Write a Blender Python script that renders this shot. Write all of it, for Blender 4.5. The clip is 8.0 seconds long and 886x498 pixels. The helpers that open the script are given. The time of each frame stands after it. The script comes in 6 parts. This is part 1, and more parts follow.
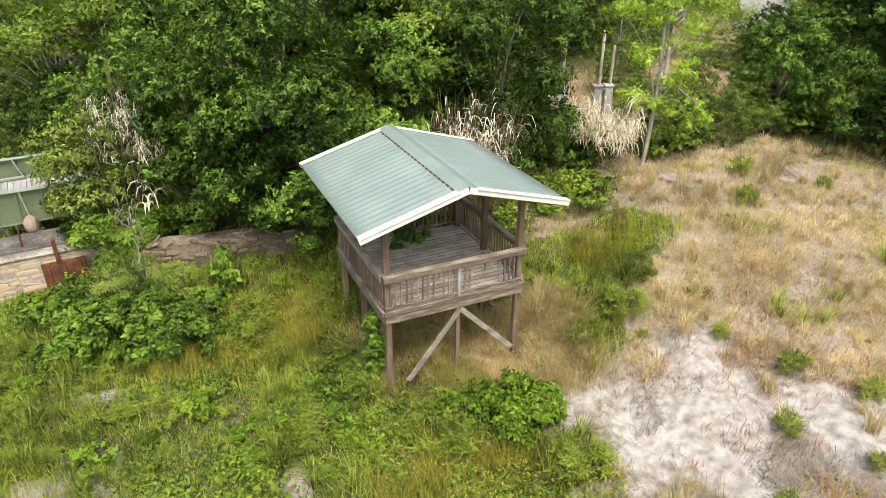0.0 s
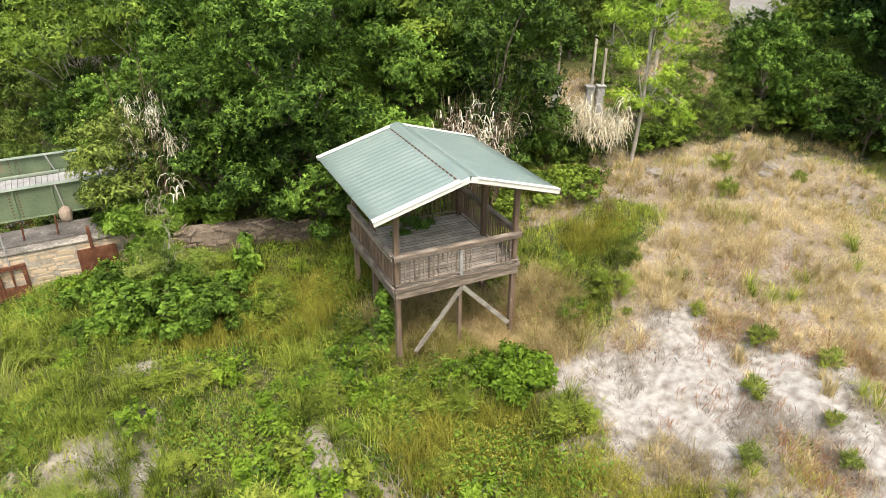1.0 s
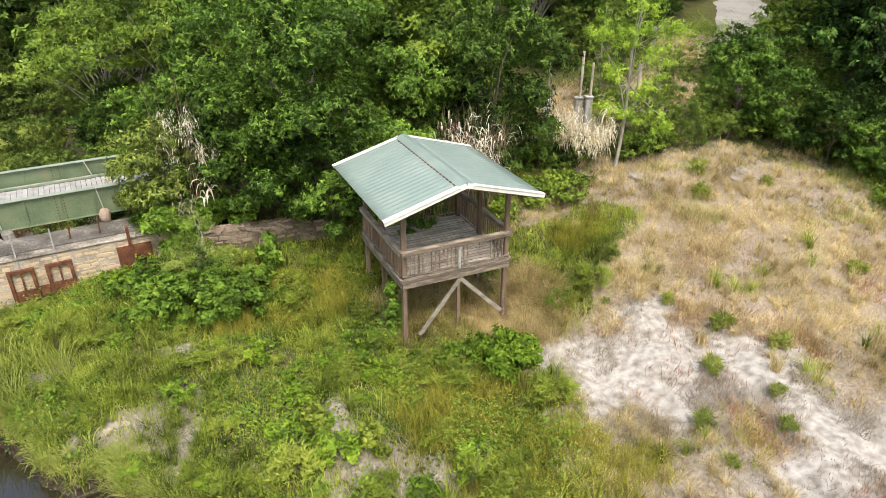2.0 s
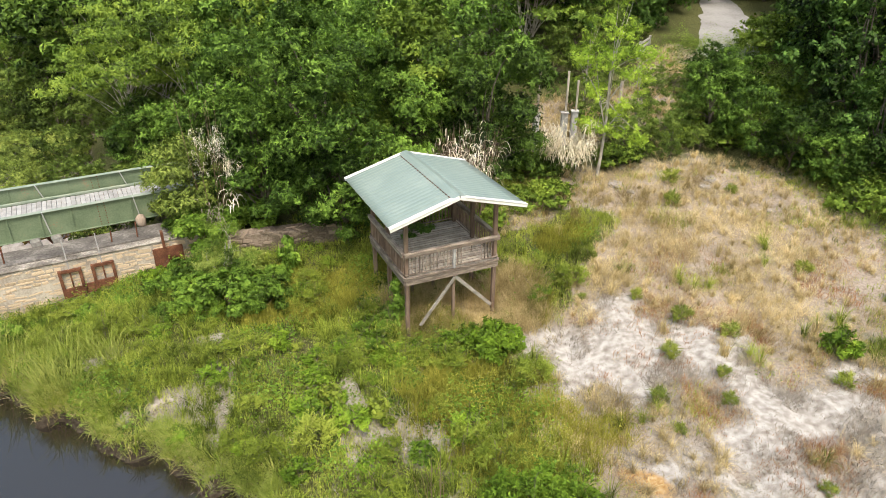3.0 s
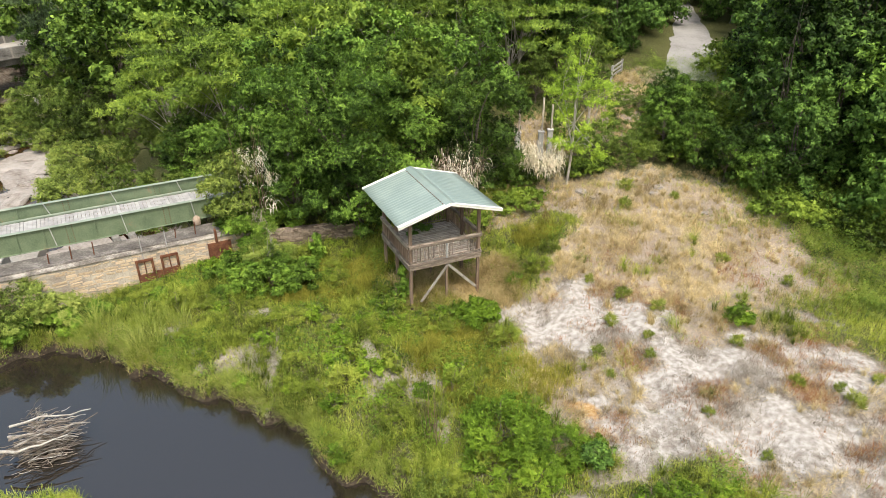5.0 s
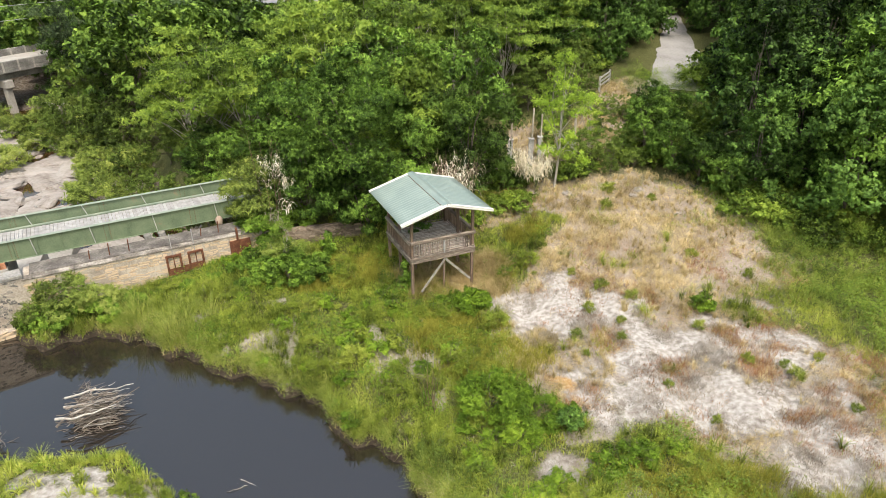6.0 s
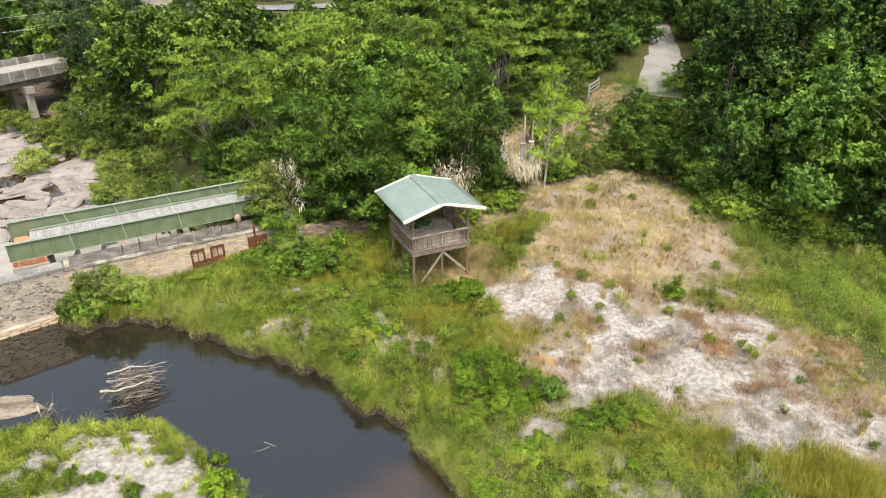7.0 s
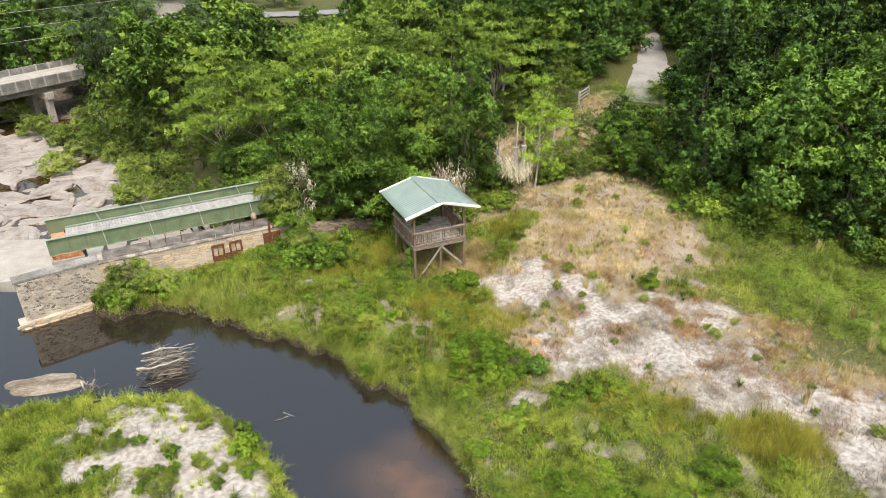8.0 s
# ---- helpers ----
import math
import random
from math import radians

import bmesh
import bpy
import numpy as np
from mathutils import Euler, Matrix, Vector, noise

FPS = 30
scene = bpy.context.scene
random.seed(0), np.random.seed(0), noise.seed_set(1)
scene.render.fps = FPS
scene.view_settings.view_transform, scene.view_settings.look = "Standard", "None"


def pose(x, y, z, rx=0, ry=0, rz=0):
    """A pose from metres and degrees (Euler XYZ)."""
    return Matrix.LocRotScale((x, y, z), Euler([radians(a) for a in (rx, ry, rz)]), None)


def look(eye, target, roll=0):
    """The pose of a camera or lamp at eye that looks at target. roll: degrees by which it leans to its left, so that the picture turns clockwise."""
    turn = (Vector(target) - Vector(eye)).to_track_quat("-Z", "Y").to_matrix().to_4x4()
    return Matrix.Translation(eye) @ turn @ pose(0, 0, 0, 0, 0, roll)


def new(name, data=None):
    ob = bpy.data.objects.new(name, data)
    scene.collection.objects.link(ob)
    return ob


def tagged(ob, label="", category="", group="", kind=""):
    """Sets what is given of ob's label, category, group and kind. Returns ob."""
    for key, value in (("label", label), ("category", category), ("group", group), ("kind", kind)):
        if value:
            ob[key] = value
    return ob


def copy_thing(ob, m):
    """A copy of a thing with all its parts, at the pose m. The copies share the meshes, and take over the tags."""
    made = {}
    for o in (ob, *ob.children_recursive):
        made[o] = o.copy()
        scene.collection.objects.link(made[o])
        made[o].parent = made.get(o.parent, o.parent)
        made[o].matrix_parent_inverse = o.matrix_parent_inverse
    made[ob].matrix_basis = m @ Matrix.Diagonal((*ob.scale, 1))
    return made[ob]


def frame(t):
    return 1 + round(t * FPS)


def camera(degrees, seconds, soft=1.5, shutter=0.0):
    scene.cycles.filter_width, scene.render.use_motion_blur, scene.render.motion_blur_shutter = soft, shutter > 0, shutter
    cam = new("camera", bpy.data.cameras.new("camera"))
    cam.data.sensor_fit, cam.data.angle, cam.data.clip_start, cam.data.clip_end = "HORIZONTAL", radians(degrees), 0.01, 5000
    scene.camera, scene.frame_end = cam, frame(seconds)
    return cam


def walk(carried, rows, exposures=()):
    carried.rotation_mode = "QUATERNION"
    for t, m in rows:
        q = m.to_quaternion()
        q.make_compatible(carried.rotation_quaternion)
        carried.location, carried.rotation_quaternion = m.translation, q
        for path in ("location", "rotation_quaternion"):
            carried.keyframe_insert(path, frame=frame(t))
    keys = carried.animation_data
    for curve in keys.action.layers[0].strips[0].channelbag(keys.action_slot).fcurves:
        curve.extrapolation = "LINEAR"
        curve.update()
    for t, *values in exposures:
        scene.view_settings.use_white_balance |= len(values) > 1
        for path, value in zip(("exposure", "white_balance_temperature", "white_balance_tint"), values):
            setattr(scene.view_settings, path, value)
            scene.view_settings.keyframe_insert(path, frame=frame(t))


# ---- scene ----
# ---- camera ----
cam = camera(67.98, 8.0, 0.8)
PATH = [
    (0.0, 0.0, 0.0, 10.623, 0.001, -27.181, 0.327),
    (0.5, -0.034, -0.788, 10.771, 0.033, -27.089, 0.361),
    (1.0, -0.093, -1.83, 11.071, 0.022, -27.162, 0.335),
    (1.5, -0.103, -2.971, 11.528, 0.073, -27.157, 0.303),
    (3.0, 0.136, -7.1, 13.853, 0.409, -27.382, 0.082),
    (3.5, 0.232, -8.589, 14.599, 0.509, -27.408, 0.022),
    (4.0, 0.333, -10.244, 15.46, 0.593, -27.497, 0.024),
    (4.5, 0.398, -11.87, 16.215, 0.574, -27.53, 0.062),
    (6.0, 0.752, -17.255, 18.552, 0.808, -27.365, -0.09),
    (6.5, 0.869, -19.026, 19.286, 0.872, -27.348, -0.132),
    (7.0, 1.015, -20.973, 20.053, 0.967, -27.299, -0.17),
    (7.5, 1.112, -22.858, 20.806, 0.988, -27.255, -0.153),
    (8.0, 1.234, -24.829, 21.556, 1.045, -27.184, -0.193),
]


def aimed(x, y, z, yaw, pitch, roll):
    a, b = radians(yaw), radians(pitch)
    way = Vector((-math.sin(a) * math.cos(b), math.cos(a) * math.cos(b), math.sin(b)))
    eye = Vector((x, y, z))
    return look(eye, eye + way, roll)


walk(cam, [(t, aimed(*row)) for t, *row in PATH], [(0.0, 0.68), (8.0, 0.68)])

# ---- light: a high, thinly veiled sun ----
SUN_ELEVATION, SUN_AZIMUTH = radians(62), radians(165)
world = bpy.data.worlds.new("sky")
scene.world = world
world.use_nodes = True
wn = world.node_tree.nodes
sky = wn.new("ShaderNodeTexSky")
sky.sky_type, sky.sun_disc = "NISHITA", False
sky.sun_elevation, sky.sun_rotation = SUN_ELEVATION, SUN_AZIMUTH
sky.air_density, sky.dust_density, sky.ozone_density = 2.0, 6.0, 1.0
wn["Background"].inputs["Strength"].default_value = 0.15
world.node_tree.links.new(sky.outputs["Color"], wn["Background"].inputs["Color"])

sun = new("sun", bpy.data.lights.new("sun", "SUN"))
sun.data.energy, sun.data.angle, sun.data.color = 1.6, radians(18), (1.0, 0.93, 0.82)
sun_way = Vector((math.sin(SUN_AZIMUTH) * math.cos(SUN_ELEVATION), math.cos(SUN_AZIMUTH) * math.cos(SUN_ELEVATION), math.sin(SUN_ELEVATION)))
sun.matrix_basis = look(sun_way * 200, (0, 0, 0))


# ---- materials ----
def material(name, colors, scale=4.0, rough=0.8, metal=0.0, bump=0.2, fine=40.0, stretch=(1, 1, 1), island=0.0, spec=0.4, coords="Object", stops=None):
    """Colours mixed by a coarse and a fine noise; island: how far each loose piece differs from the next."""
    m = bpy.data.materials.new(name)
    m.use_nodes = True
    n, l = m.node_tree.nodes, m.node_tree.links
    b = n["Principled BSDF"]
    tex, mp = n.new("ShaderNodeTexCoord"), n.new("ShaderNodeMapping")
    mp.inputs["Scale"].default_value = stretch
    l.new(tex.outputs[coords], mp.inputs["Vector"])
    big, small = n.new("ShaderNodeTexNoise"), n.new("ShaderNodeTexNoise")
    big.inputs["Scale"].default_value, big.inputs["Detail"].default_value = scale, 6
    small.inputs["Scale"].default_value, small.inputs["Detail"].default_value = fine, 4
    l.new(mp.outputs["Vector"], big.inputs["Vector"])
    l.new(mp.outputs["Vector"], small.inputs["Vector"])
    add = n.new("ShaderNodeMath")
    add.operation = "MULTIPLY_ADD"
    l.new(small.outputs["Fac"], add.inputs[0])
    add.inputs[1].default_value = 0.6
    l.new(big.outputs["Fac"], add.inputs[2])
    fac = add
    if island:
        geo, oi = n.new("ShaderNodeNewGeometry"), n.new("ShaderNodeObjectInfo")
        both = n.new("ShaderNodeMath")
        both.operation = "ADD"
        l.new(geo.outputs["Random Per Island"], both.inputs[0])
        l.new(oi.outputs["Random"], both.inputs[1])
        mul = n.new("ShaderNodeMath")
        mul.operation = "MULTIPLY_ADD"
        l.new(both.outputs[0], mul.inputs[0])
        mul.inputs[1].default_value = island
        l.new(add.outputs[0], mul.inputs[2])
        sub = n.new("ShaderNodeMath")
        sub.operation = "SUBTRACT"
        l.new(mul.outputs[0], sub.inputs[0])
        sub.inputs[1].default_value = island
        fac = sub
    ramp = n.new("ShaderNodeValToRGB")
    e = ramp.color_ramp.elements
    stops = stops or [0.5 + 0.6 * i / max(1, len(colors) - 1) for i in range(len(colors))]
    for i, c in enumerate(colors):
        if i >= 2:
            e.new(min(1.0, stops[i]))
        e[i].position, e[i].color = min(1.0, stops[i]), (*c, 1)
    l.new(fac.outputs[0], ramp.inputs["Fac"])
    l.new(ramp.outputs["Color"], b.inputs["Base Color"])
    b.inputs["Roughness"].default_value, b.inputs["Metallic"].default_value = rough, metal
    b.inputs["Specular IOR Level"].default_value = spec
    if bump:
        bp = n.new("ShaderNodeBump")
        bp.inputs["Strength"].default_value, bp.inputs["Distance"].default_value = bump, 0.02
        l.new(add.outputs[0], bp.inputs["Height"])
        l.new(bp.outputs["Normal"], b.inputs["Normal"])
    return m


def leaf_material(name, dark, mid, light, through_light=0.10, rough=0.5, patch=0.35, clump=1.7):
    """Leaves: each its own shade, with broad lighter and duller areas, letting some light through. Clump noise also
    paints in dark gaps.
    """
    m = bpy.data.materials.new(name)
    m.use_nodes = True
    n, l = m.node_tree.nodes, m.node_tree.links
    b, out = n["Principled BSDF"], n["Material Output"]
    geo, oi = n.new("ShaderNodeNewGeometry"), n.new("ShaderNodeObjectInfo")

    def weigh(src, weight, plus=None):
        a = n.new("ShaderNodeMath")
        a.operation = "MULTIPLY_ADD"
        l.new(src, a.inputs[0])
        a.inputs[1].default_value, a.inputs[2].default_value = weight, 0.0
        if plus:
            l.new(plus, a.inputs[2])
        return a.outputs[0]

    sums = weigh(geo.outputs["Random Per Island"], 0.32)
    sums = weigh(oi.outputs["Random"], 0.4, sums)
    # clump noise paints extra contrast: bright for lit tops, dark for shaded gaps
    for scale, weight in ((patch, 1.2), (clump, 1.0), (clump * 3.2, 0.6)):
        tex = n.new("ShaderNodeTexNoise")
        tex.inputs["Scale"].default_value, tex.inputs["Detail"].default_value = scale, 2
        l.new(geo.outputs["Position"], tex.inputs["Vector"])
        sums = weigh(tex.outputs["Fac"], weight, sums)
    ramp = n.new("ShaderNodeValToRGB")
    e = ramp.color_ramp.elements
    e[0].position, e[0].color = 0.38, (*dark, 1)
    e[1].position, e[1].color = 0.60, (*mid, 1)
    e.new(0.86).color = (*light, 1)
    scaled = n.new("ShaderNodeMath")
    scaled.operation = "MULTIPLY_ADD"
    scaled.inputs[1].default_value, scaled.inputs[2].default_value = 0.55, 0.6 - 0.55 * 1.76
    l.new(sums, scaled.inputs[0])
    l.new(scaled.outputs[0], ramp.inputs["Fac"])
    l.new(ramp.outputs["Color"], b.inputs["Base Color"])
    b.inputs["Roughness"].default_value, b.inputs["Specular IOR Level"].default_value = rough + 0.1, 0.15
    t = n.new("ShaderNodeBsdfTranslucent")
    l.new(ramp.outputs["Color"], t.inputs["Color"])
    mix = n.new("ShaderNodeMixShader")
    mix.inputs["Fac"].default_value = through_light
    l.new(b.outputs[0], mix.inputs[1])
    l.new(t.outputs[0], mix.inputs[2])
    l.new(mix.outputs[0], out.inputs["Surface"])
    return m


WOOD = material("weathered_wood", [(0.075, 0.057, 0.045), (0.19, 0.155, 0.128), (0.36, 0.305, 0.255)], 2.0, 0.85, 0, 0.5, 22, (1, 1, 7), 0.3)
BRACEWOOD = material("stained_grey_wood", [(0.12, 0.105, 0.088), (0.25, 0.23, 0.20), (0.38, 0.36, 0.325)], 2.0, 0.85, 0, 0.4, 22, (1, 1, 3), 0.2)
POSTWOOD = material("brown_post_wood", [(0.0936, 0.0624, 0.0468), (0.177, 0.125, 0.0936), (0.281, 0.208, 0.156)], 2.0, 0.85, 0, 0.4, 50, (4, 4, 0.5), 0.2)
PALEWOOD = material("pale_grey_wood", [(0.24, 0.235, 0.23), (0.33, 0.328, 0.325), (0.41, 0.41, 0.41)], 3.0, 0.85, 0, 0.3, 50, (1, 1, 1), 0.25)
ROOFING = material("pale_green_metal", [(0.198, 0.265, 0.247), (0.228, 0.295, 0.276), (0.265, 0.331, 0.308)], 1.2, 0.32, 0.0, 0.03, 18, (1, 1, 1), 0, 0.5)
TRIM = material("white_metal_trim", [(0.66, 0.66, 0.63), (0.80, 0.80, 0.77), (0.84, 0.84, 0.82)], 3.0, 0.4, 0, 0.05)
GIRDER = material("green_painted_steel", [(0.0968, 0.135, 0.0821), (0.14, 0.189, 0.115), (0.174, 0.225, 0.14), (0.232, 0.198, 0.123)], 1.4, 0.5, 0.0, 0.1, 14, (1, 1, 1), 0, 0.4, "Object", [0.5, 0.75, 0.98, 1.0])
GIRDERTOP = material("pale_green_steel", [(0.176, 0.232, 0.176), (0.24, 0.296, 0.232), (0.304, 0.344, 0.28)], 2.0, 0.55, 0.0, 0.1)
STONE = material("pale_rubble_stone", [(0.272, 0.206, 0.145), (0.471, 0.367, 0.258), (0.603, 0.485, 0.35)], 2.0, 0.9, 0, 0.6, 14, (1, 1, 1), 0.35)
DARKSTONE = material("brown_rubble_stone", [(0.065, 0.047, 0.034), (0.19, 0.145, 0.11), (0.33, 0.265, 0.21)], 2.0, 0.9, 0, 0.6, 14, (1, 1, 1), 0.35)
DARKCONCRETE = material("dark_mottled_concrete", [(0.05, 0.045, 0.04), (0.13, 0.12, 0.11), (0.25, 0.235, 0.215)], 1.2, 0.9, 0, 0.4, 9)
# deck colour lifted to make up for the weak light below the hut roof
DECKWOOD = material("lightened_deck_wood", [(0.27, 0.225, 0.19), (0.47, 0.41, 0.36), (0.66, 0.59, 0.53)], 2.5, 0.85, 0, 0.4, 60, (1, 1, 1), 0.3)
JOINT = material("dirty_stone_joint", [(0.09, 0.075, 0.058), (0.19, 0.165, 0.132), (0.30, 0.265, 0.215)], 1.5, 0.95, 0, 0.6, 12)
TWIG = material("grey_brown_drift_twigs", [(0.06, 0.047, 0.038), (0.15, 0.125, 0.10), (0.27, 0.235, 0.20)], 2.5, 0.9, 0, 0.4, 30, (1, 1, 1), 0.35)
MORTAR = material("pale_mortar", [(0.25, 0.215, 0.18), (0.41, 0.365, 0.31), (0.53, 0.48, 0.41)], 1.5, 0.95, 0, 0.6, 12)
DARKMORTAR = material("brown_mortar", [(0.075, 0.057, 0.042), (0.18, 0.143, 0.11), (0.30, 0.245, 0.195)], 1.5, 0.95, 0, 0.6, 12)
CONCRETE = material("weathered_concrete", [(0.092, 0.0864, 0.0808), (0.207, 0.202, 0.19), (0.317, 0.311, 0.294)], 0.8, 0.9, 0, 0.4, 9)
PALECONCRETE = material("pale_concrete", [(0.257, 0.239, 0.214), (0.355, 0.337, 0.306), (0.428, 0.41, 0.379)], 0.6, 0.9, 0, 0.3, 8)
RUST = material("rusted_iron", [(0.06, 0.025, 0.015), (0.14, 0.055, 0.03), (0.22, 0.10, 0.055)], 3.0, 0.9, 0.1, 0.4, 25)
CAPPING = material("streaked_weathered_concrete", [(0.07, 0.06, 0.05), (0.21, 0.19, 0.165), (0.42, 0.39, 0.345)], 1.6, 0.95, 0, 0.7, 11)
GREYSTONE = material("grey_rubble_stone", [(0.045, 0.044, 0.045), (0.14, 0.135, 0.13), (0.36, 0.33, 0.29)], 2.0, 0.9, 0, 0.6, 14, (1, 1, 1), 0.35)
WHITECONCRETE = material("white_concrete", [(0.30, 0.295, 0.29), (0.50, 0.49, 0.48), (0.62, 0.61, 0.60)], 0.6, 0.9, 0, 0.3, 8)
BRICK = material("orange_brick", [(0.30, 0.12, 0.06), (0.42, 0.19, 0.10), (0.5, 0.27, 0.17)], 3.0, 0.9, 0, 0.3, 20, (1, 1, 1), 0.3)
ROCK = material("bleached_river_rock", [(0.055, 0.0411, 0.0319), (0.213, 0.187, 0.167), (0.291, 0.266, 0.242), (0.354, 0.329, 0.305)], 0.9, 0.85, 0, 0.7, 6, (1, 1, 1), 0.12, 0.3, "Object", [0.46, 0.62, 0.8, 1.0])
BARK = material("grey_brown_bark", [(0.05, 0.04, 0.03), (0.12, 0.10, 0.08), (0.20, 0.18, 0.15)], 3.0, 0.9, 0, 0.5, 25, (4, 4, 1))
PALEBARK = material("pale_bark", [(0.20, 0.18, 0.15), (0.34, 0.32, 0.29), (0.46, 0.44, 0.40)], 3.0, 0.9, 0, 0.3, 25, (4, 4, 1))
DRIFT = material("bleached_driftwood", [(0.112, 0.088, 0.072), (0.288, 0.264, 0.232), (0.448, 0.424, 0.392)], 2.5, 0.9, 0, 0.4, 30, (1, 1, 1), 0.35)
ROADM = material("worn_pale_road", [(0.114, 0.106, 0.088), (0.229, 0.224, 0.216), (0.299, 0.295, 0.29), (0.343, 0.339, 0.334)], 0.45, 0.85, 0, 0.3, 5, (1, 1, 1), 0, 0.4, "Object", [0.42, 0.6, 0.8, 1.0])
ASPHALT = material("grey_asphalt", [(0.16, 0.16, 0.168), (0.216, 0.216, 0.224), (0.256, 0.256, 0.264)], 0.4, 0.85, 0, 0.1, 12)
MUD = material("wet_sandy_mud", [(0.07, 0.052, 0.036), (0.20, 0.165, 0.125), (0.35, 0.305, 0.245)], 1.0, 0.7, 0, 0.4, 8)
STEEL = material("galvanised_steel", [(0.35, 0.36, 0.36), (0.46, 0.47, 0.47), (0.55, 0.55, 0.54)], 3.0, 0.5, 0.3, 0.05)

# tree darks kept near black, so the colour itself deepens the crowns' shaded gaps
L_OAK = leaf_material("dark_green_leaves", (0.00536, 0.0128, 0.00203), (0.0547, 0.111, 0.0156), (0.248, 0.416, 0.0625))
L_MIMOSA = leaf_material("feathery_green_leaves", (0.03, 0.05, 0.0085), (0.148, 0.235, 0.032), (0.31, 0.42, 0.062))
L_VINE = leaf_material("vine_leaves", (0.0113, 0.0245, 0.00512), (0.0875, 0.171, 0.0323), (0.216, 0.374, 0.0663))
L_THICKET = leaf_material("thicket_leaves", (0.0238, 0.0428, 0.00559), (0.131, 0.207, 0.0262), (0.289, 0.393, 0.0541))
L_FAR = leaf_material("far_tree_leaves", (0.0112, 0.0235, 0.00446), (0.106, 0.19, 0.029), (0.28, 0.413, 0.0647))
L_SAPLING = leaf_material("sapling_leaves", (0.0935, 0.154, 0.0165), (0.254, 0.399, 0.0424), (0.484, 0.641, 0.0847), 0.25)
L_PINE = leaf_material("grey_green_needles", (0.025, 0.0406, 0.016), (0.0981, 0.152, 0.0599), (0.221, 0.312, 0.125), 0.15)
L_BRIGHT = leaf_material("bright_green_leaves", (0.0523, 0.0981, 0.00841), (0.139, 0.238, 0.0194), (0.275, 0.4, 0.0384))
L_REEDY = leaf_material("pale_green_leaves", (0.0567, 0.0806, 0.0153), (0.221, 0.3, 0.0573), (0.41, 0.466, 0.114))
L_WEED = leaf_material("dull_green_weed_leaves", (0.0965, 0.133, 0.0262), (0.207, 0.266, 0.0437), (0.386, 0.423, 0.08))
L_YOUNG = leaf_material("young_green_leaves", (0.022, 0.0383, 0.00732), (0.119, 0.184, 0.0324), (0.246, 0.334, 0.0642))
G_CANE = leaf_material("brown_dry_canes", (0.12, 0.08, 0.055), (0.22, 0.155, 0.11), (0.34, 0.26, 0.19))
L_YELLOW = leaf_material("yellow_green_leaves", (0.111, 0.154, 0.0173), (0.199, 0.261, 0.0324), (0.342, 0.403, 0.0648))
L_SHRUB = leaf_material("shrub_leaves", (0.0396, 0.0743, 0.0099), (0.152, 0.265, 0.0338), (0.309, 0.464, 0.0654), 0.2)
G_LUSH = leaf_material("lush_grass", (0.062, 0.087, 0.013), (0.303, 0.38, 0.055), (0.63, 0.662, 0.142), 0.3, 0.6, 0.5, 1.9)
G_OLIVE = leaf_material("olive_weeds", (0.121, 0.124, 0.0214), (0.304, 0.304, 0.0486), (0.502, 0.474, 0.0942), 0.3, 0.7, 0.6, 2.6)
G_DRY = leaf_material("dry_grass", (0.242, 0.188, 0.0833), (0.548, 0.448, 0.232), (0.877, 0.752, 0.46), 0.3, 0.7, 0.4, 2.6)
G_RUSSET = leaf_material("russet_grass", (0.234, 0.106, 0.0428), (0.362, 0.177, 0.0855), (0.468, 0.265, 0.146), 0.3, 0.7, 0.6, 2.6)
G_STRAW = leaf_material("bleached_reed", (0.582, 0.516, 0.386), (0.839, 0.775, 0.613), (0.85, 0.85, 0.78), 0.3, 0.7, 0.8, 2.6)
G_THATCH = leaf_material("grey_dead_stems", (0.18, 0.153, 0.117), (0.306, 0.27, 0.225), (0.432, 0.396, 0.342), 0.2, 0.8, 0.8, 2.6)
G_REED = leaf_material("reed_blades", (0.147, 0.21, 0.0352), (0.294, 0.367, 0.0753), (0.47, 0.499, 0.141), 0.35, 0.6, 0.6, 2.6)


# ---- mesh helpers ----
def part(name, data, mat, parent=None, label=""):
    """One mesh object from a bmesh or a mesh, under its thing."""
    if isinstance(data, bmesh.types.BMesh):
        me = bpy.data.meshes.new(name)
        data.to_mesh(me)
        data.free()
    else:
        me = data
    if mat and not me.materials:
        me.materials.append(mat)
    ob = new(name, me)
    ob.parent = parent
    if label:
        tagged(ob, label)
    return ob


def thing(name, m, label, category, group="", kind=""):
    ob = new(name)
    ob.empty_display_size = 0.2
    ob.matrix_basis = m
    return tagged(ob, label, category, group, kind)


def arrays(name, verts, quads=None, tris=None, mat=None, smooth=False):
    """A mesh from numpy arrays of corners, four-sided and three-sided faces."""
    me = bpy.data.meshes.new(name)
    quads = np.zeros((0, 4), int) if quads is None else np.asarray(quads).reshape(-1, 4)
    tris = np.zeros((0, 3), int) if tris is None else np.asarray(tris).reshape(-1, 3)
    verts = np.asarray(verts, np.float32).reshape(-1, 3)
    me.vertices.add(len(verts))
    me.vertices.foreach_set("co", verts.ravel())
    loops = np.concatenate([quads.ravel(), tris.ravel()]).astype(np.int32)
    me.loops.add(len(loops))
    me.loops.foreach_set("vertex_index", loops)
    starts = np.concatenate([np.arange(len(quads)) * 4, len(quads) * 4 + np.arange(len(tris)) * 3]).astype(np.int32)
    me.polygons.add(len(starts))
    me.polygons.foreach_set("loop_start", starts)
    me.update(calc_edges=True)
    me.validate()
    if smooth:
        me.polygons.foreach_set("use_smooth", np.ones(len(starts), bool))
    if mat:
        me.materials.append(mat)
    return me


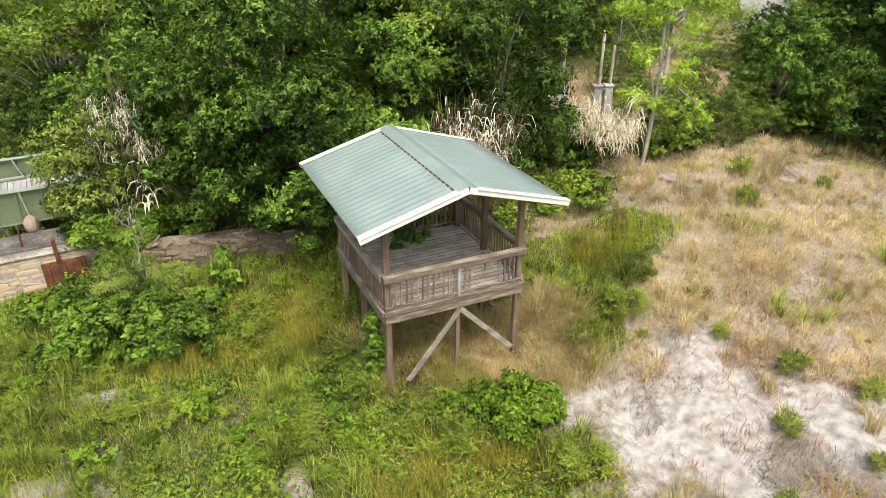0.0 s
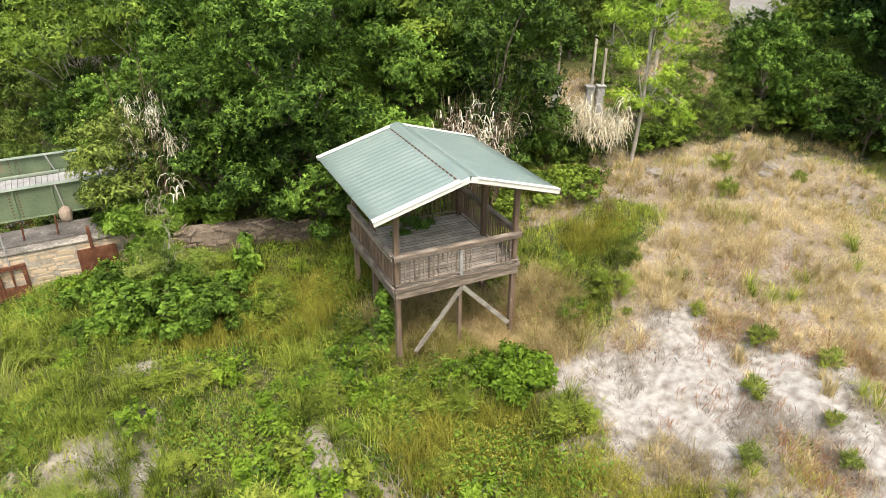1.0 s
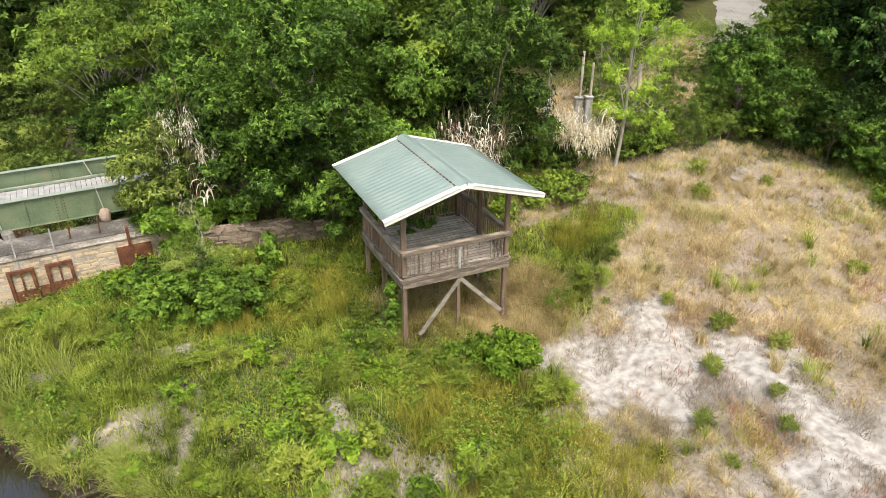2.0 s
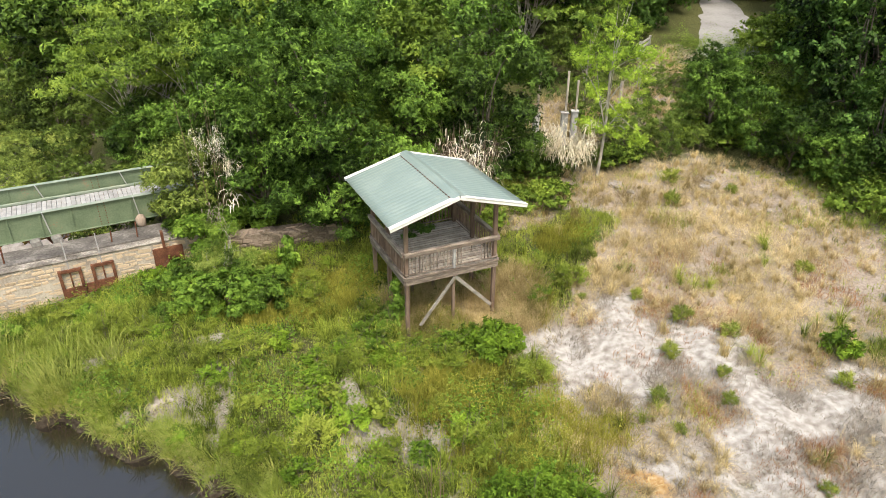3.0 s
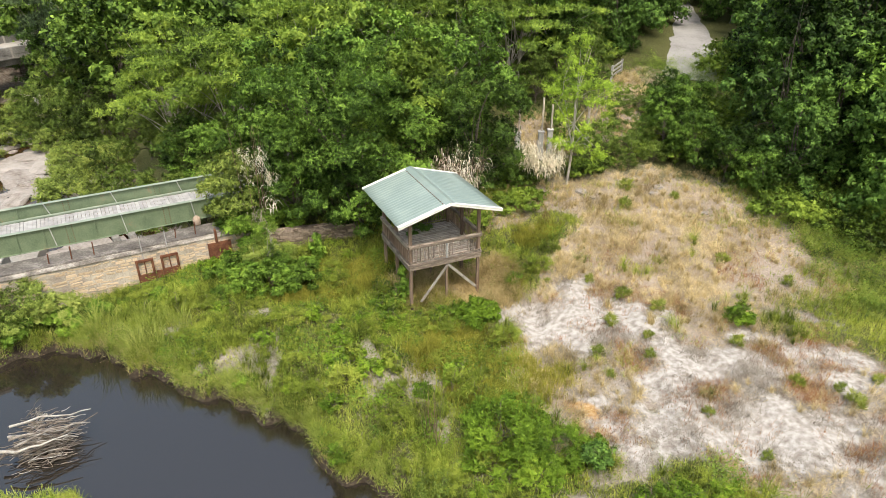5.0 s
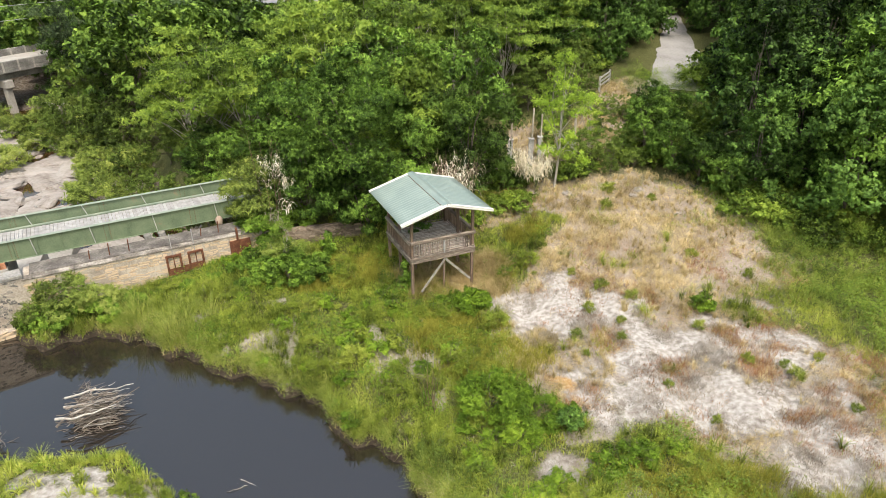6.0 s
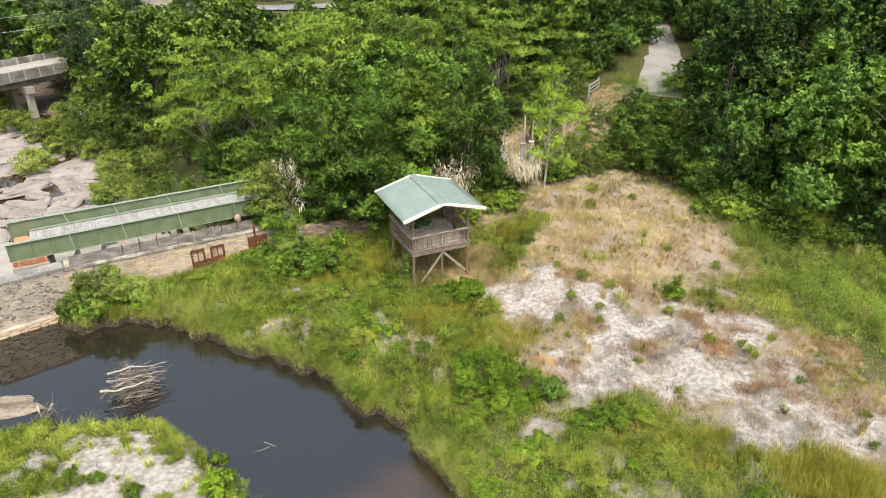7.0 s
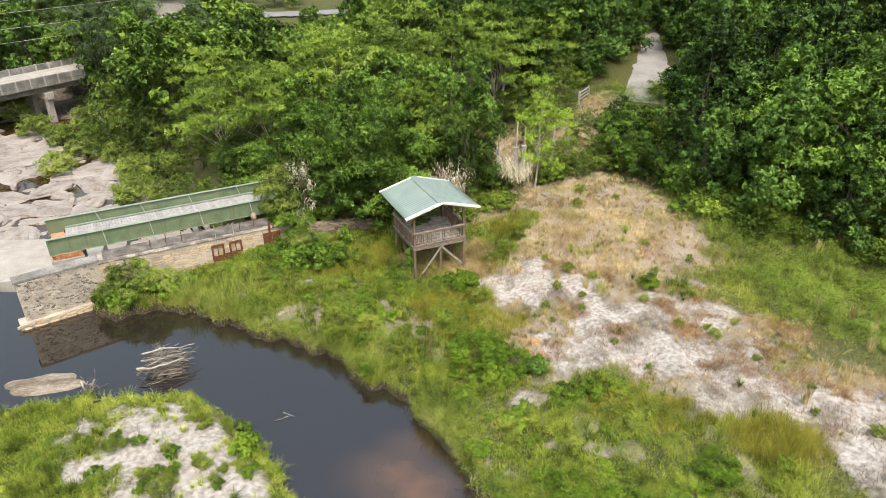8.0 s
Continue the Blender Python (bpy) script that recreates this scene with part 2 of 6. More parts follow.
def box(x0, x1, y0, y1, z0, z1, bevel=0.006, bm=None):
    bm = bm or bmesh.new()
    g = bmesh.ops.create_cube(bm, size=1, matrix=Matrix.LocRotScale(((x0 + x1) / 2, (y0 + y1) / 2, (z0 + z1) / 2), None, (x1 - x0, y1 - y0, z1 - z0)))
    if bevel:
        es = list({e for v in g["verts"] for e in v.link_edges})
        bmesh.ops.bevel(bm, geom=es, offset=bevel, segments=1, affect="EDGES")
    return bm


def beam(p, q, w, h, bevel=0.006, bm=None):
    """A squared timber from p to q, w wide and h deep."""
    p, q = Vector(p), Vector(q)
    d = q - p
    ref = Vector((0, 0, 1)) if abs(d.normalized().z) < 0.95 else Vector((0, 1, 0))
    side = d.cross(ref).normalized()
    up = side.cross(d).normalized()
    m = Matrix((side, d.normalized(), up)).transposed().to_4x4()
    m.translation = (p + q) / 2
    bm = bm or bmesh.new()
    g = bmesh.ops.create_cube(bm, size=1, matrix=m @ Matrix.Diagonal((w, d.length, h, 1)))
    if bevel:
        es = list({e for v in g["verts"] for e in v.link_edges})
        bmesh.ops.bevel(bm, geom=es, offset=bevel, segments=1, affect="EDGES")
    return bm


def tubes(paths, sides=6):
    """Corners and faces of tapered tubes: paths is a list of (points, radii)."""
    vs, qs, base = [], [], 0
    ring = np.linspace(0, 2 * np.pi, sides, endpoint=False)
    for pts, rad in paths:
        pts, rad = np.asarray(pts, float), np.asarray(rad, float)
        d = np.gradient(pts, axis=0)
        d /= np.linalg.norm(d, axis=1, keepdims=True) + 1e-9
        ref = np.where(np.abs(d[:, 2:3]) < 0.9, [[0, 0, 1.0]], [[1.0, 0, 0]])
        s = np.cross(d, ref)
        s /= np.linalg.norm(s, axis=1, keepdims=True) + 1e-9
        u = np.cross(s, d)
        v = pts[:, None] + rad[:, None, None] * (np.cos(ring)[None, :, None] * s[:, None] + np.sin(ring)[None, :, None] * u[:, None])
        vs.append(v.reshape(-1, 3))
        k, j = np.meshgrid(np.arange(len(pts) - 1), np.arange(sides), indexing="ij")
        a, b = base + k * sides + j, base + k * sides + (j + 1) % sides
        qs.append(np.stack([a, b, b + sides, a + sides], -1).reshape(-1, 4))
        base += len(pts) * sides
    return np.concatenate(vs), np.concatenate(qs)


def unit(a):
    return a / (np.linalg.norm(a, axis=-1, keepdims=True) + 1e-9)


def leaves(pos, way, nrm, length, width, droop=0.15):
    """Folded four-cornered leaves at pos, pointing along way."""
    way = unit(way)
    side = unit(np.cross(nrm, way))
    up = np.cross(way, side)
    length, width = np.broadcast_to(length, len(pos))[:, None], np.broadcast_to(width, len(pos))[:, None]
    mid = pos + way * length * 0.45 + up * length * 0.08
    v = np.stack([pos, mid - side * width / 2, pos + way * length - up * length * droop, mid + side * width / 2], 1)
    return v.reshape(-1, 3), np.arange(4 * len(pos)).reshape(-1, 4)


def blades(rng, pos, height, width, lean, curl=0.5):
    """Grass blades of one quad and a tip: corners, quads, tris."""
    n = len(pos)
    a = rng.uniform(0, 2 * np.pi, n)
    out = np.stack([np.cos(a), np.sin(a), 0 * a], 1)
    b = a + np.pi / 2 + rng.normal(0, 0.6, n)
    side = np.stack([np.cos(b), np.sin(b), 0 * b], 1)
    height, width, lean = (np.broadcast_to(k, n)[:, None] for k in (height, width, lean))
    up = np.array([[0, 0, 1.0]])
    mid = pos + up * height * 0.55 + out * height * lean * 0.4
    tip = pos + up * height * (1 - curl * lean * 0.6) + out * height * lean
    v = np.stack([pos - side * width / 2, pos + side * width / 2, mid + side * width * 0.4, mid - side * width * 0.4, tip], 1)
    i = 5 * np.arange(n)[:, None]
    return v.reshape(-1, 3), i + np.array([[0, 1, 2, 3]]), i + np.array([[3, 2, 4]])


# ---- lie of the land ----
LATTICE = np.random.default_rng(5).random((256, 256))


def wobble(x, y, size, octaves=3):
    """Smooth noise from 0 to 1, with features about size metres across."""
    total, weight, amount = 0.0, 0.0, 1.0
    for o in range(octaves):
        u, v = np.asarray(x) / size * 2**o + 17.3 * o + 400, np.asarray(y) / size * 2**o + 9.1 * o + 400
        i, j = np.floor(u).astype(int), np.floor(v).astype(int)
        f, g = u - i, v - j
        f, g = f * f * (3 - 2 * f), g * g * (3 - 2 * g)
        q = lambda a, b: LATTICE[(i + a) % 256, (j + b) % 256]
        total = total + amount * ((q(0, 0) * (1 - f) + q(1, 0) * f) * (1 - g) + (q(0, 1) * (1 - f) + q(1, 1) * f) * g)
        weight, amount = weight + amount, amount * 0.5
    return total / weight


def step(a, b, v):
    t = np.clip((v - a) / (b - a), 0, 1)
    return t * t * (3 - 2 * t)


WATER = -2.1


def bank_line(x):
    """North and east shore of the pond: y over x."""
    y = np.interp(x, [-70, -30, -26, -23.6, -22.6, -20.7, -17.8, -14, -11.7, -8.6, -5.5, -3.9, -1.25, 0.9, 2.4, 6, 12, 40], [13, 13.4, 13.2, 13.0, 11.4, 11, 12.1, 10.7, 9.4, 8.2, 6.6, 4.5, 2.9, -0.6, -3.5, -9, -18, -60])
    return y + 0.25 * np.sin(1.9 * x) + 0.16 * np.sin(4.7 * x + 1) + 0.5 * (wobble(x, 0 * x, 0.7, 2) - 0.5)


def bar_line(x):
    """Shore of the sand bar in the foreground."""
    y = np.interp(x, [-70, -24, -20.3, -17.4, -13, -11, -9.4, -8, -6.9, -5.8, -3, 0], [-2, 1.6, 2.6, 3.0, 3.3, 2.1, 0.2, -0.8, -2.2, -3.6, -9, -20])
    return y + 0.15 * np.sin(2.3 * x) + 0.08 * np.sin(6.1 * x)


def wall_line(x):
    """The dam's upstream face: y over x."""
    return np.where(x > -22.5, 12.9 + (x + 22.5) * 0.565, 12.9 + (x + 22.5) * 0.83)


def shore_distance(x, y):
    s = (bank_line(x + 0.6) - bank_line(x - 0.6)) / 1.2
    return (y - bank_line(x)) / np.sqrt(1 + s * s)


def bar_distance(x, y):
    s = (bar_line(x + 0.6) - bar_line(x - 0.6)) / 1.2
    return (bar_line(x) - y) / np.sqrt(1 + s * s)


def ground_z(x, y):
    x, y = np.asarray(x, float), np.asarray(y, float)
    d = shore_distance(x, y)
    z = np.interp(d, [-5, -1.5, -0.1, 0.12, 0.4, 1, 2, 5, 10, 16, 25], [-4, -3.1, -2.3, -1.75, -1.5, -1.25, -0.85, -0.4, 0, 0.35, 0.45])
    bar = np.interp(bar_distance(x, y), [-5, -1.5, 0, 0.3, 1, 3, 10], [-4, -3.1, -2.2, -1.95, -1.65, -1.4, -1.2])
    z = np.maximum(z, bar)
    z = z + np.where(d > 0, 1, 0) * (-0.06 * np.clip(-8 - x, 0, 12) * step(0, 4, d))
    z = z + step(-14, -2, x) * (0.12 * np.clip(y - 13, 0, 40) + 0.06 * np.clip(y - 53, 0, 60)) + step(3, 12, x) * 0.3 * step(13, 20, y)
    # the river bed below the dam
    edge = np.interp(y, [10, 20, 26, 35, 45, 60, 75, 95], [-10.5, -10.5, -13, -20, -25, -36, -46, -60])
    river = step(0, 7, edge - x) * step(0.6, 1.6, y - wall_line(x)) * (1 - step(0, 14, -62 - x))
    z = z * (1 - river) + river * (-4.3 + 0.02 * np.clip(y - 40, 0, 100))
    z = z + step(95, 130, y) * 2.0
    rough = 0.10 * (wobble(x, y, 1.1) - 0.5) + 0.25 * (wobble(x, y, 5) - 0.5)
    return z + rough * step(-0.5, 1.5, np.maximum(d, bar_distance(x, y)))


def ellipse(x, y, cx, cy, rx, ry, turn=0.0):
    """1 at the middle of an ellipse, 0 on its edge, below 0 outside."""
    c, s = np.cos(radians(turn)), np.sin(radians(turn))
    u, v = (x - cx) * c + (y - cy) * s, -(x - cx) * s + (y - cy) * c
    return 1 - np.sqrt((u / rx) ** 2 + (v / ry) ** 2)


SANDS = [(15.2, 2.4, 3.2, 1.5, -30), (13.0, 5.0, 3.5, 1.6, -25), (6.6, 11.5, 4.2, 2.5, -8), (12.2, 4.7, 6.6, 2.5, -10), (6.3, 5.0, 2.3, 0.9, -52), (19.6, -0.4, 4.6, 2.0, -25), (14.6, 1.2, 1.9, 2.0, 0), (4.8, 1.35, 1.0, 0.95, 0), (19.4, -3.0, 2.0, 2.6, 10), (17.2, 0.6, 1.4, 1.5, 0), (16.6, 11.6, 1.8, 0.6, -20), (11.5, 8.2, 4.2, 1.6, -30), (9.0, 7.0, 2.4, 1.4, -20), (15.5, 9.2, 2.6, 0.9, -25), (16.5, 7.2, 2.2, 0.8, -20)]
BARSANDS = [(-12.0, -1.2, 4.6, 3.0, -10), (-15.4, -2.6, 1.6, 1.0, 20), (-10.5, -4.0, 3.0, 1.6, 0)]
PALES = [(-1.8, 8.3, 1.6, 0.8, -15), (-4.5, 11.0, 0.6, 0.7, 0), (-9.6, 10.4, 0.9, 0.5, 10), (-8.6, 13.2, 0.9, 0.35, 0), (-12.7, 12.3, 0.8, 0.5, 0), (3.3, 7.9, 0.8, 0.4, 0), (-9.3, 9.5, 0.55, 0.3, 30), (-8.9, 8.9, 0.3, 0.25, 0), (-5.2, 8.5, 0.3, 0.6, 10), (-0.5, 7.8, 1.9, 0.9, -50), (-3.2, 9.6, 1.6, 0.6, -15), (0.3, 5.2, 0.5, 1.0, 0), (7.5, -2.0, 2.6, 0.7, -10), (10.5, -5.2, 2.0, 0.7, 0), (-11.5, 10.6, 1.1, 0.45, 0)]


def sand_amount(x, y):
    n = wobble(x, y, 1.6, 4) - 0.5
    best = np.full(np.shape(x), -9.0)
    for e in SANDS:
        best = np.maximum(best, ellipse(x, y, *e))
    for e in BARSANDS:
        best = np.maximum(best, ellipse(x, y, *e) + 0.12)
    best = best + 0.07
    inland = step(0.3, 1.3, np.maximum(bar_distance(x, y), 2.0 * (x > -4)))
    return step(-0.2, 0.55, best + 1.7 * n + 1.1 * (wobble(x, y, 0.6, 3) - 0.5)) * inland


def mud_amount(x, y):
    """Dark wet mud along the water's edge."""
    d, b, n = shore_distance(x, y), bar_distance(x, y), wobble(x, y, 0.9, 3) - 0.5
    return np.maximum(step(0.75, 0.3, d + 0.7 * n) * (d > -2), step(1.0, 0.4, b + 1.0 * n) * (b > -2)) * (x > -24) * (y < 14) * (y > -11)


def pale_amount(x, y):
    n = wobble(x, y, 0.8, 3) - 0.5
    best = np.full(np.shape(x), -9.0)
    for e in PALES:
        best = np.maximum(best, ellipse(x, y, *e))
    thin = step(0.62, 0.74, wobble(x + 13, y + 77, 1.7, 3)) * (x > -14) * (x < 15) * (y < 12.5) * (y > -8)
    return np.maximum(step(0.0, 0.6, best + 1.2 * n), 0.8 * thin)


def dry_amount(x, y):
    n = wobble(x, y, 3.0, 3) - 0.5
    e = np.maximum(ellipse(x, y, 10.5, 17, 9.0, 8.5, 25), np.maximum(ellipse(x, y, 13.5, 6.0, 7.5, 5.0, -25), ellipse(x, y, 20.5, 0, 5, 3.5, -25)))
    e = np.maximum(e, ellipse(x, y, 6.3, 7.6, 3.4, 4.2, 0))
    e = np.maximum(e, ellipse(x, y, 7.4, 31.0, 2.6, 3.4, 0))
    e = np.maximum(e, np.maximum(ellipse(x, y, 12.2, 33.5, 2.0, 3.6, -22), ellipse(x, y, 16, 41, 2.0, 4.5, -35)))
    e = np.maximum(e, ellipse(x, y, 0.8, 14.0, 2.0, 1.4, 25))
    e = np.minimum(e, -1.0 * ellipse(x, y, 5.0, 18.6, 2.6, 1.7, 35) + 0.05 + 1.2 * (wobble(x, y, 1.2, 3) - 0.5))
    e = np.minimum(e, -1.2 * ellipse(x, y, 4.2, 15.6, 0.9, 1.6, 0) + 0.15)
    return step(-0.25, 0.36, e + 0.6 * n + 0.35 * (wobble(x, y, 0.8, 2) - 0.5))


def weed_amount(x, y):
    """Green broad-leaved growth below the eastern trees."""
    n = wobble(x, y, 2.5, 3) - 0.5
    return (0.35 + 0.65 * step(0.35, 0.6, wobble(x, y, 1.4, 3))) * step(0, 3.5, x - np.interp(y, [-10, 0, 5, 9, 14, 19, 24, 28], [26, 24, 21, 19, 17.5, 17, 16, 14.5]) + 2.2 * n)


def olive_amount(x, y):
    n = 1.7 * (wobble(x, y, 1.3, 4) - 0.5)
    e = np.maximum(ellipse(x, y, 1.8, 8.8, 4.0, 2.6, -25), np.maximum(ellipse(x, y, 10.2, 0.2, 4.2, 1.5, -12), ellipse(x, y, 5.1, 18.6, 2.0, 1.3, 35) - 0.2))
    e = np.maximum(e, ellipse(x, y, 16.0, -2.2, 3.0, 1.4, -15))
    e = np.maximum(e, ellipse(x, y, -5.5, 15.5, 3.5, 2.0, 10))
    return step(-0.1, 0.25, e + 0.5 * n)


# ---- ground ----
def ground_material():
    m = bpy.data.materials.new("open_ground")
    m.use_nodes = True
    n, l = m.node_tree.nodes, m.node_tree.links
    b = n["Principled BSDF"]
    geo, zones = n.new("ShaderNodeNewGeometry"), n.new("ShaderNodeAttribute")
    zones.attribute_name = "zones"
    sep = n.new("ShaderNodeSeparateColor")
    l.new(zones.outputs["Color"], sep.inputs["Color"])

    def grain(scale, detail=6):
        t = n.new("ShaderNodeTexNoise")
        t.inputs["Scale"].default_value, t.inputs["Detail"].default_value = scale, detail
        l.new(geo.outputs["Position"], t.inputs["Vector"])
        return t

    def ramp(src, colors, lo=0.3, hi=0.7):
        r = n.new("ShaderNodeValToRGB")
        e = r.color_ramp.elements
        for i, c in enumerate(colors):
            if i >= 2:
                e.new(1.0)
            e[i].position, e[i].color = lo + (hi - lo) * i / (len(colors) - 1), (*c, 1)
        l.new(src, r.inputs["Fac"])
        return r.outputs["Color"]

    def edge(src, noise_out, strength=0.7, soft=0.18):
        """A zone's amount broken up by fine noise."""
        a = n.new("ShaderNodeMath")
        a.operation = "MULTIPLY_ADD"
        l.new(noise_out, a.inputs[0])
        a.inputs[1].default_value = strength
        l.new(src, a.inputs[2])
        r = n.new("ShaderNodeMapRange")
        r.inputs["From Min"].default_value, r.inputs["From Max"].default_value = 0.5 + strength * 0.5 - soft, 0.5 + strength * 0.5 + soft
        l.new(a.outputs[0], r.inputs["Value"])
        return r.outputs["Result"]

    def mix(fac, a, c):
        x = n.new("ShaderNodeMix")
        x.data_type = "RGBA"
        l.new(fac, x.inputs["Factor"])
        l.new(a, x.inputs["A"])
        l.new(c, x.inputs["B"])
        return x.outputs["Result"]

    n1, n2, n3, n4 = grain(0.7), grain(3.0), grain(9.0), grain(40.0)
    green = ramp(n3.outputs["Fac"], [(0.03, 0.03, 0.012), (0.075, 0.085, 0.026), (0.12, 0.122, 0.05), (0.24, 0.22, 0.165)], 0.3, 0.8)
    dry = ramp(n3.outputs["Fac"], [(0.19, 0.15, 0.115), (0.29, 0.245, 0.2), (0.37, 0.33, 0.285)])
    n5 = grain(4.0, 14)
    n5.inputs["Distortion"].default_value = 0.1
    sand = ramp(n5.outputs["Fac"], [(0.17, 0.148, 0.125), (0.30, 0.277, 0.25), (0.42, 0.40, 0.375), (0.50, 0.485, 0.465)], 0.24, 0.74)
    speck = n.new("ShaderNodeMapRange")
    speck.inputs["From Min"].default_value, speck.inputs["From Max"].default_value = 0.55, 0.72
    speck.inputs["To Max"].default_value = 0.6
    n6 = grain(16.0, 8)
    l.new(n6.outputs["Fac"], speck.inputs["Value"])
    sand = mix(speck.outputs["Result"], sand, ramp(n2.outputs["Fac"], [(0.11, 0.092, 0.075), (0.22, 0.195, 0.165)]))
    rock = ramp(n2.outputs["Fac"], [(0.06, 0.045, 0.03), (0.17, 0.14, 0.11), (0.33, 0.305, 0.28)])
    c = mix(edge(sep.outputs["Green"], n2.outputs["Fac"]), green, dry)
    c = mix(edge(sep.outputs["Red"], n3.outputs["Fac"], 0.9, 0.34), c, sand)
    ochre = n.new("ShaderNodeAttribute")
    ochre.attribute_name = "clay"
    c = mix(edge(ochre.outputs["Fac"], n3.outputs["Fac"], 0.5), c, ramp(n3.outputs["Fac"], [(0.30, 0.17, 0.06), (0.42, 0.27, 0.12), (0.5, 0.38, 0.22)]))
    c = mix(edge(sep.outputs["Blue"], n2.outputs["Fac"]), c, rock)
    wet = n.new("ShaderNodeAttribute")
    wet.attribute_name = "wet"
    mud = ramp(n3.outputs["Fac"], [(0.018, 0.013, 0.009), (0.042, 0.033, 0.024), (0.10, 0.084, 0.064)])
    c = mix(edge(wet.outputs["Fac"], n2.outputs["Fac"]), c, mud)
    l.new(c, b.inputs["Base Color"])
    b.inputs["Roughness"].default_value, b.inputs["Specular IOR Level"].default_value = 0.95, 0.2
    bp = n.new("ShaderNodeBump")
    bp.inputs["Strength"].default_value, bp.inputs["Distance"].default_value = 0.12, 0.05
    l.new(n3.outputs["Fac"], bp.inputs["Height"])
    bp2 = n.new("ShaderNodeBump")
    bp2.inputs["Strength"].default_value, bp2.inputs["Distance"].default_value = 0.4, 0.02
    l.new(n4.outputs["Fac"], bp2.inputs["Height"])
    l.new(bp.outputs["Normal"], bp2.inputs["Normal"])
    l.new(bp2.outputs["Normal"], b.inputs["Normal"])
    return m


def build_ground():
    xs = np.concatenate([[-1500, -900, -500, -300, -200, -150, -120], np.arange(-100, -28, 1.5), np.arange(-28, 28, 0.2), np.arange(28, 70, 1.5), [80, 100, 140, 200, 300, 500, 900, 1500]])
    ys = np.concatenate([[-1500, -800, -400, -200, -100, -60, -40, -30], np.arange(-24, -8, 1.0), np.arange(-8, 24, 0.2), np.arange(24, 70, 0.8), np.arange(70, 150, 3), [160, 180, 220, 300, 500, 900, 1500]])
    gx, gy = np.meshgrid(xs, ys)
    gz = ground_z(gx, gy)
    v = np.stack([gx, gy, gz], -1).reshape(-1, 3)
    k = np.arange(len(ys) - 1)[:, None] * len(xs) + np.arange(len(xs) - 1)[None]
    q = np.stack([k, k + 1, k + 1 + len(xs), k + len(xs)], -1).reshape(-1, 4)
    me = arrays("ground", v, q, None, ground_material(), True)
    x, y = v[:, 0], v[:, 1]
    sand = np.maximum(sand_amount(x, y), 0.62 * pale_amount(x, y))
    rock = step(-2.6, -3.2, v[:, 2]) * step(0, 3, y - wall_line(x)) * step(-9, -12, x)
    col = np.stack([sand, np.maximum(dry_amount(x, y), 0.95 * pale_amount(x, y)), rock, np.ones(len(x))], 1).astype(np.float32)
    me.attributes.new("zones", "FLOAT_COLOR", "POINT").data.foreach_set("color", col.ravel())
    clay = np.maximum(step(-0.3, 0.6, ellipse(x, y, 5.7, 6.0, 1.0, 0.5, -35) + wobble(x, y, 0.7, 3) - 0.5), 0.55 * step(0.0, 0.5, ellipse(x, y, 6.4, 4.4, 0.9, 0.35, -50) + wobble(x, y, 0.7, 3) - 0.5))
    me.attributes.new("clay", "FLOAT", "POINT").data.foreach_set("value", clay.astype(np.float32))
    me.attributes.new("wet", "FLOAT", "POINT").data.foreach_set("value", mud_amount(x, y).astype(np.float32))
    ob = new("ground", me)
    tagged(ob, "uneven meadow ground with bare white sand", "ground", kind="structure")


build_ground()


# ---- water ----
def water_material(name, tint, rough=0.03):
    m = bpy.data.materials.new(name)
    m.use_nodes = True
    n, l = m.node_tree.nodes, m.node_tree.links
    b = n["Principled BSDF"]
    b.inputs["Base Color"].default_value = (*tint, 1)
    b.inputs["Roughness"].default_value, b.inputs["IOR"].default_value = rough, 1.95
    geo, t = n.new("ShaderNodeNewGeometry"), n.new("ShaderNodeTexNoise")
    t.inputs["Scale"].default_value = 2.2
    l.new(geo.outputs["Position"], t.inputs["Vector"])
    bp = n.new("ShaderNodeBump")
    bp.inputs["Strength"].default_value, bp.inputs["Distance"].default_value = 0.04, 0.02
    l.new(t.outputs["Fac"], bp.inputs["Height"])
    l.new(bp.outputs["Normal"], b.inputs["Normal"])
    # shallow tan bottom showing through near the sand bank
    t2, r, far = n.new("ShaderNodeTexNoise"), n.new("ShaderNodeValToRGB"), n.new("ShaderNodeVectorMath")
    t2.inputs["Scale"].default_value, t2.inputs["Detail"].default_value = 0.45, 3
    l.new(geo.outputs["Position"], t2.inputs["Vector"])
    far.operation = "DISTANCE"
    far.inputs[1].default_value = (-0.9, -2.9, WATER)
    l.new(geo.outputs["Position"], far.inputs[0])
    near = n.new("ShaderNodeMapRange")
    near.inputs["From Min"].default_value, near.inputs["From Max"].default_value = 5.0, 0.0
    l.new(far.outputs["Value"], near.inputs["Value"])
    amount = n.new("ShaderNodeMath")
    amount.operation = "MULTIPLY"
    l.new(near.outputs["Result"], amount.inputs[0])
    l.new(t2.outputs["Fac"], amount.inputs[1])
    e = r.color_ramp.elements
    e[0].position, e[0].color = 0.12, (*tint, 1)
    e[1].position, e[1].color = 0.6, (0.13, 0.07, 0.033, 1)
    l.new(amount.outputs[0], r.inputs["Fac"])
    l.new(r.outputs["Color"], b.inputs["Base Color"])
    return m


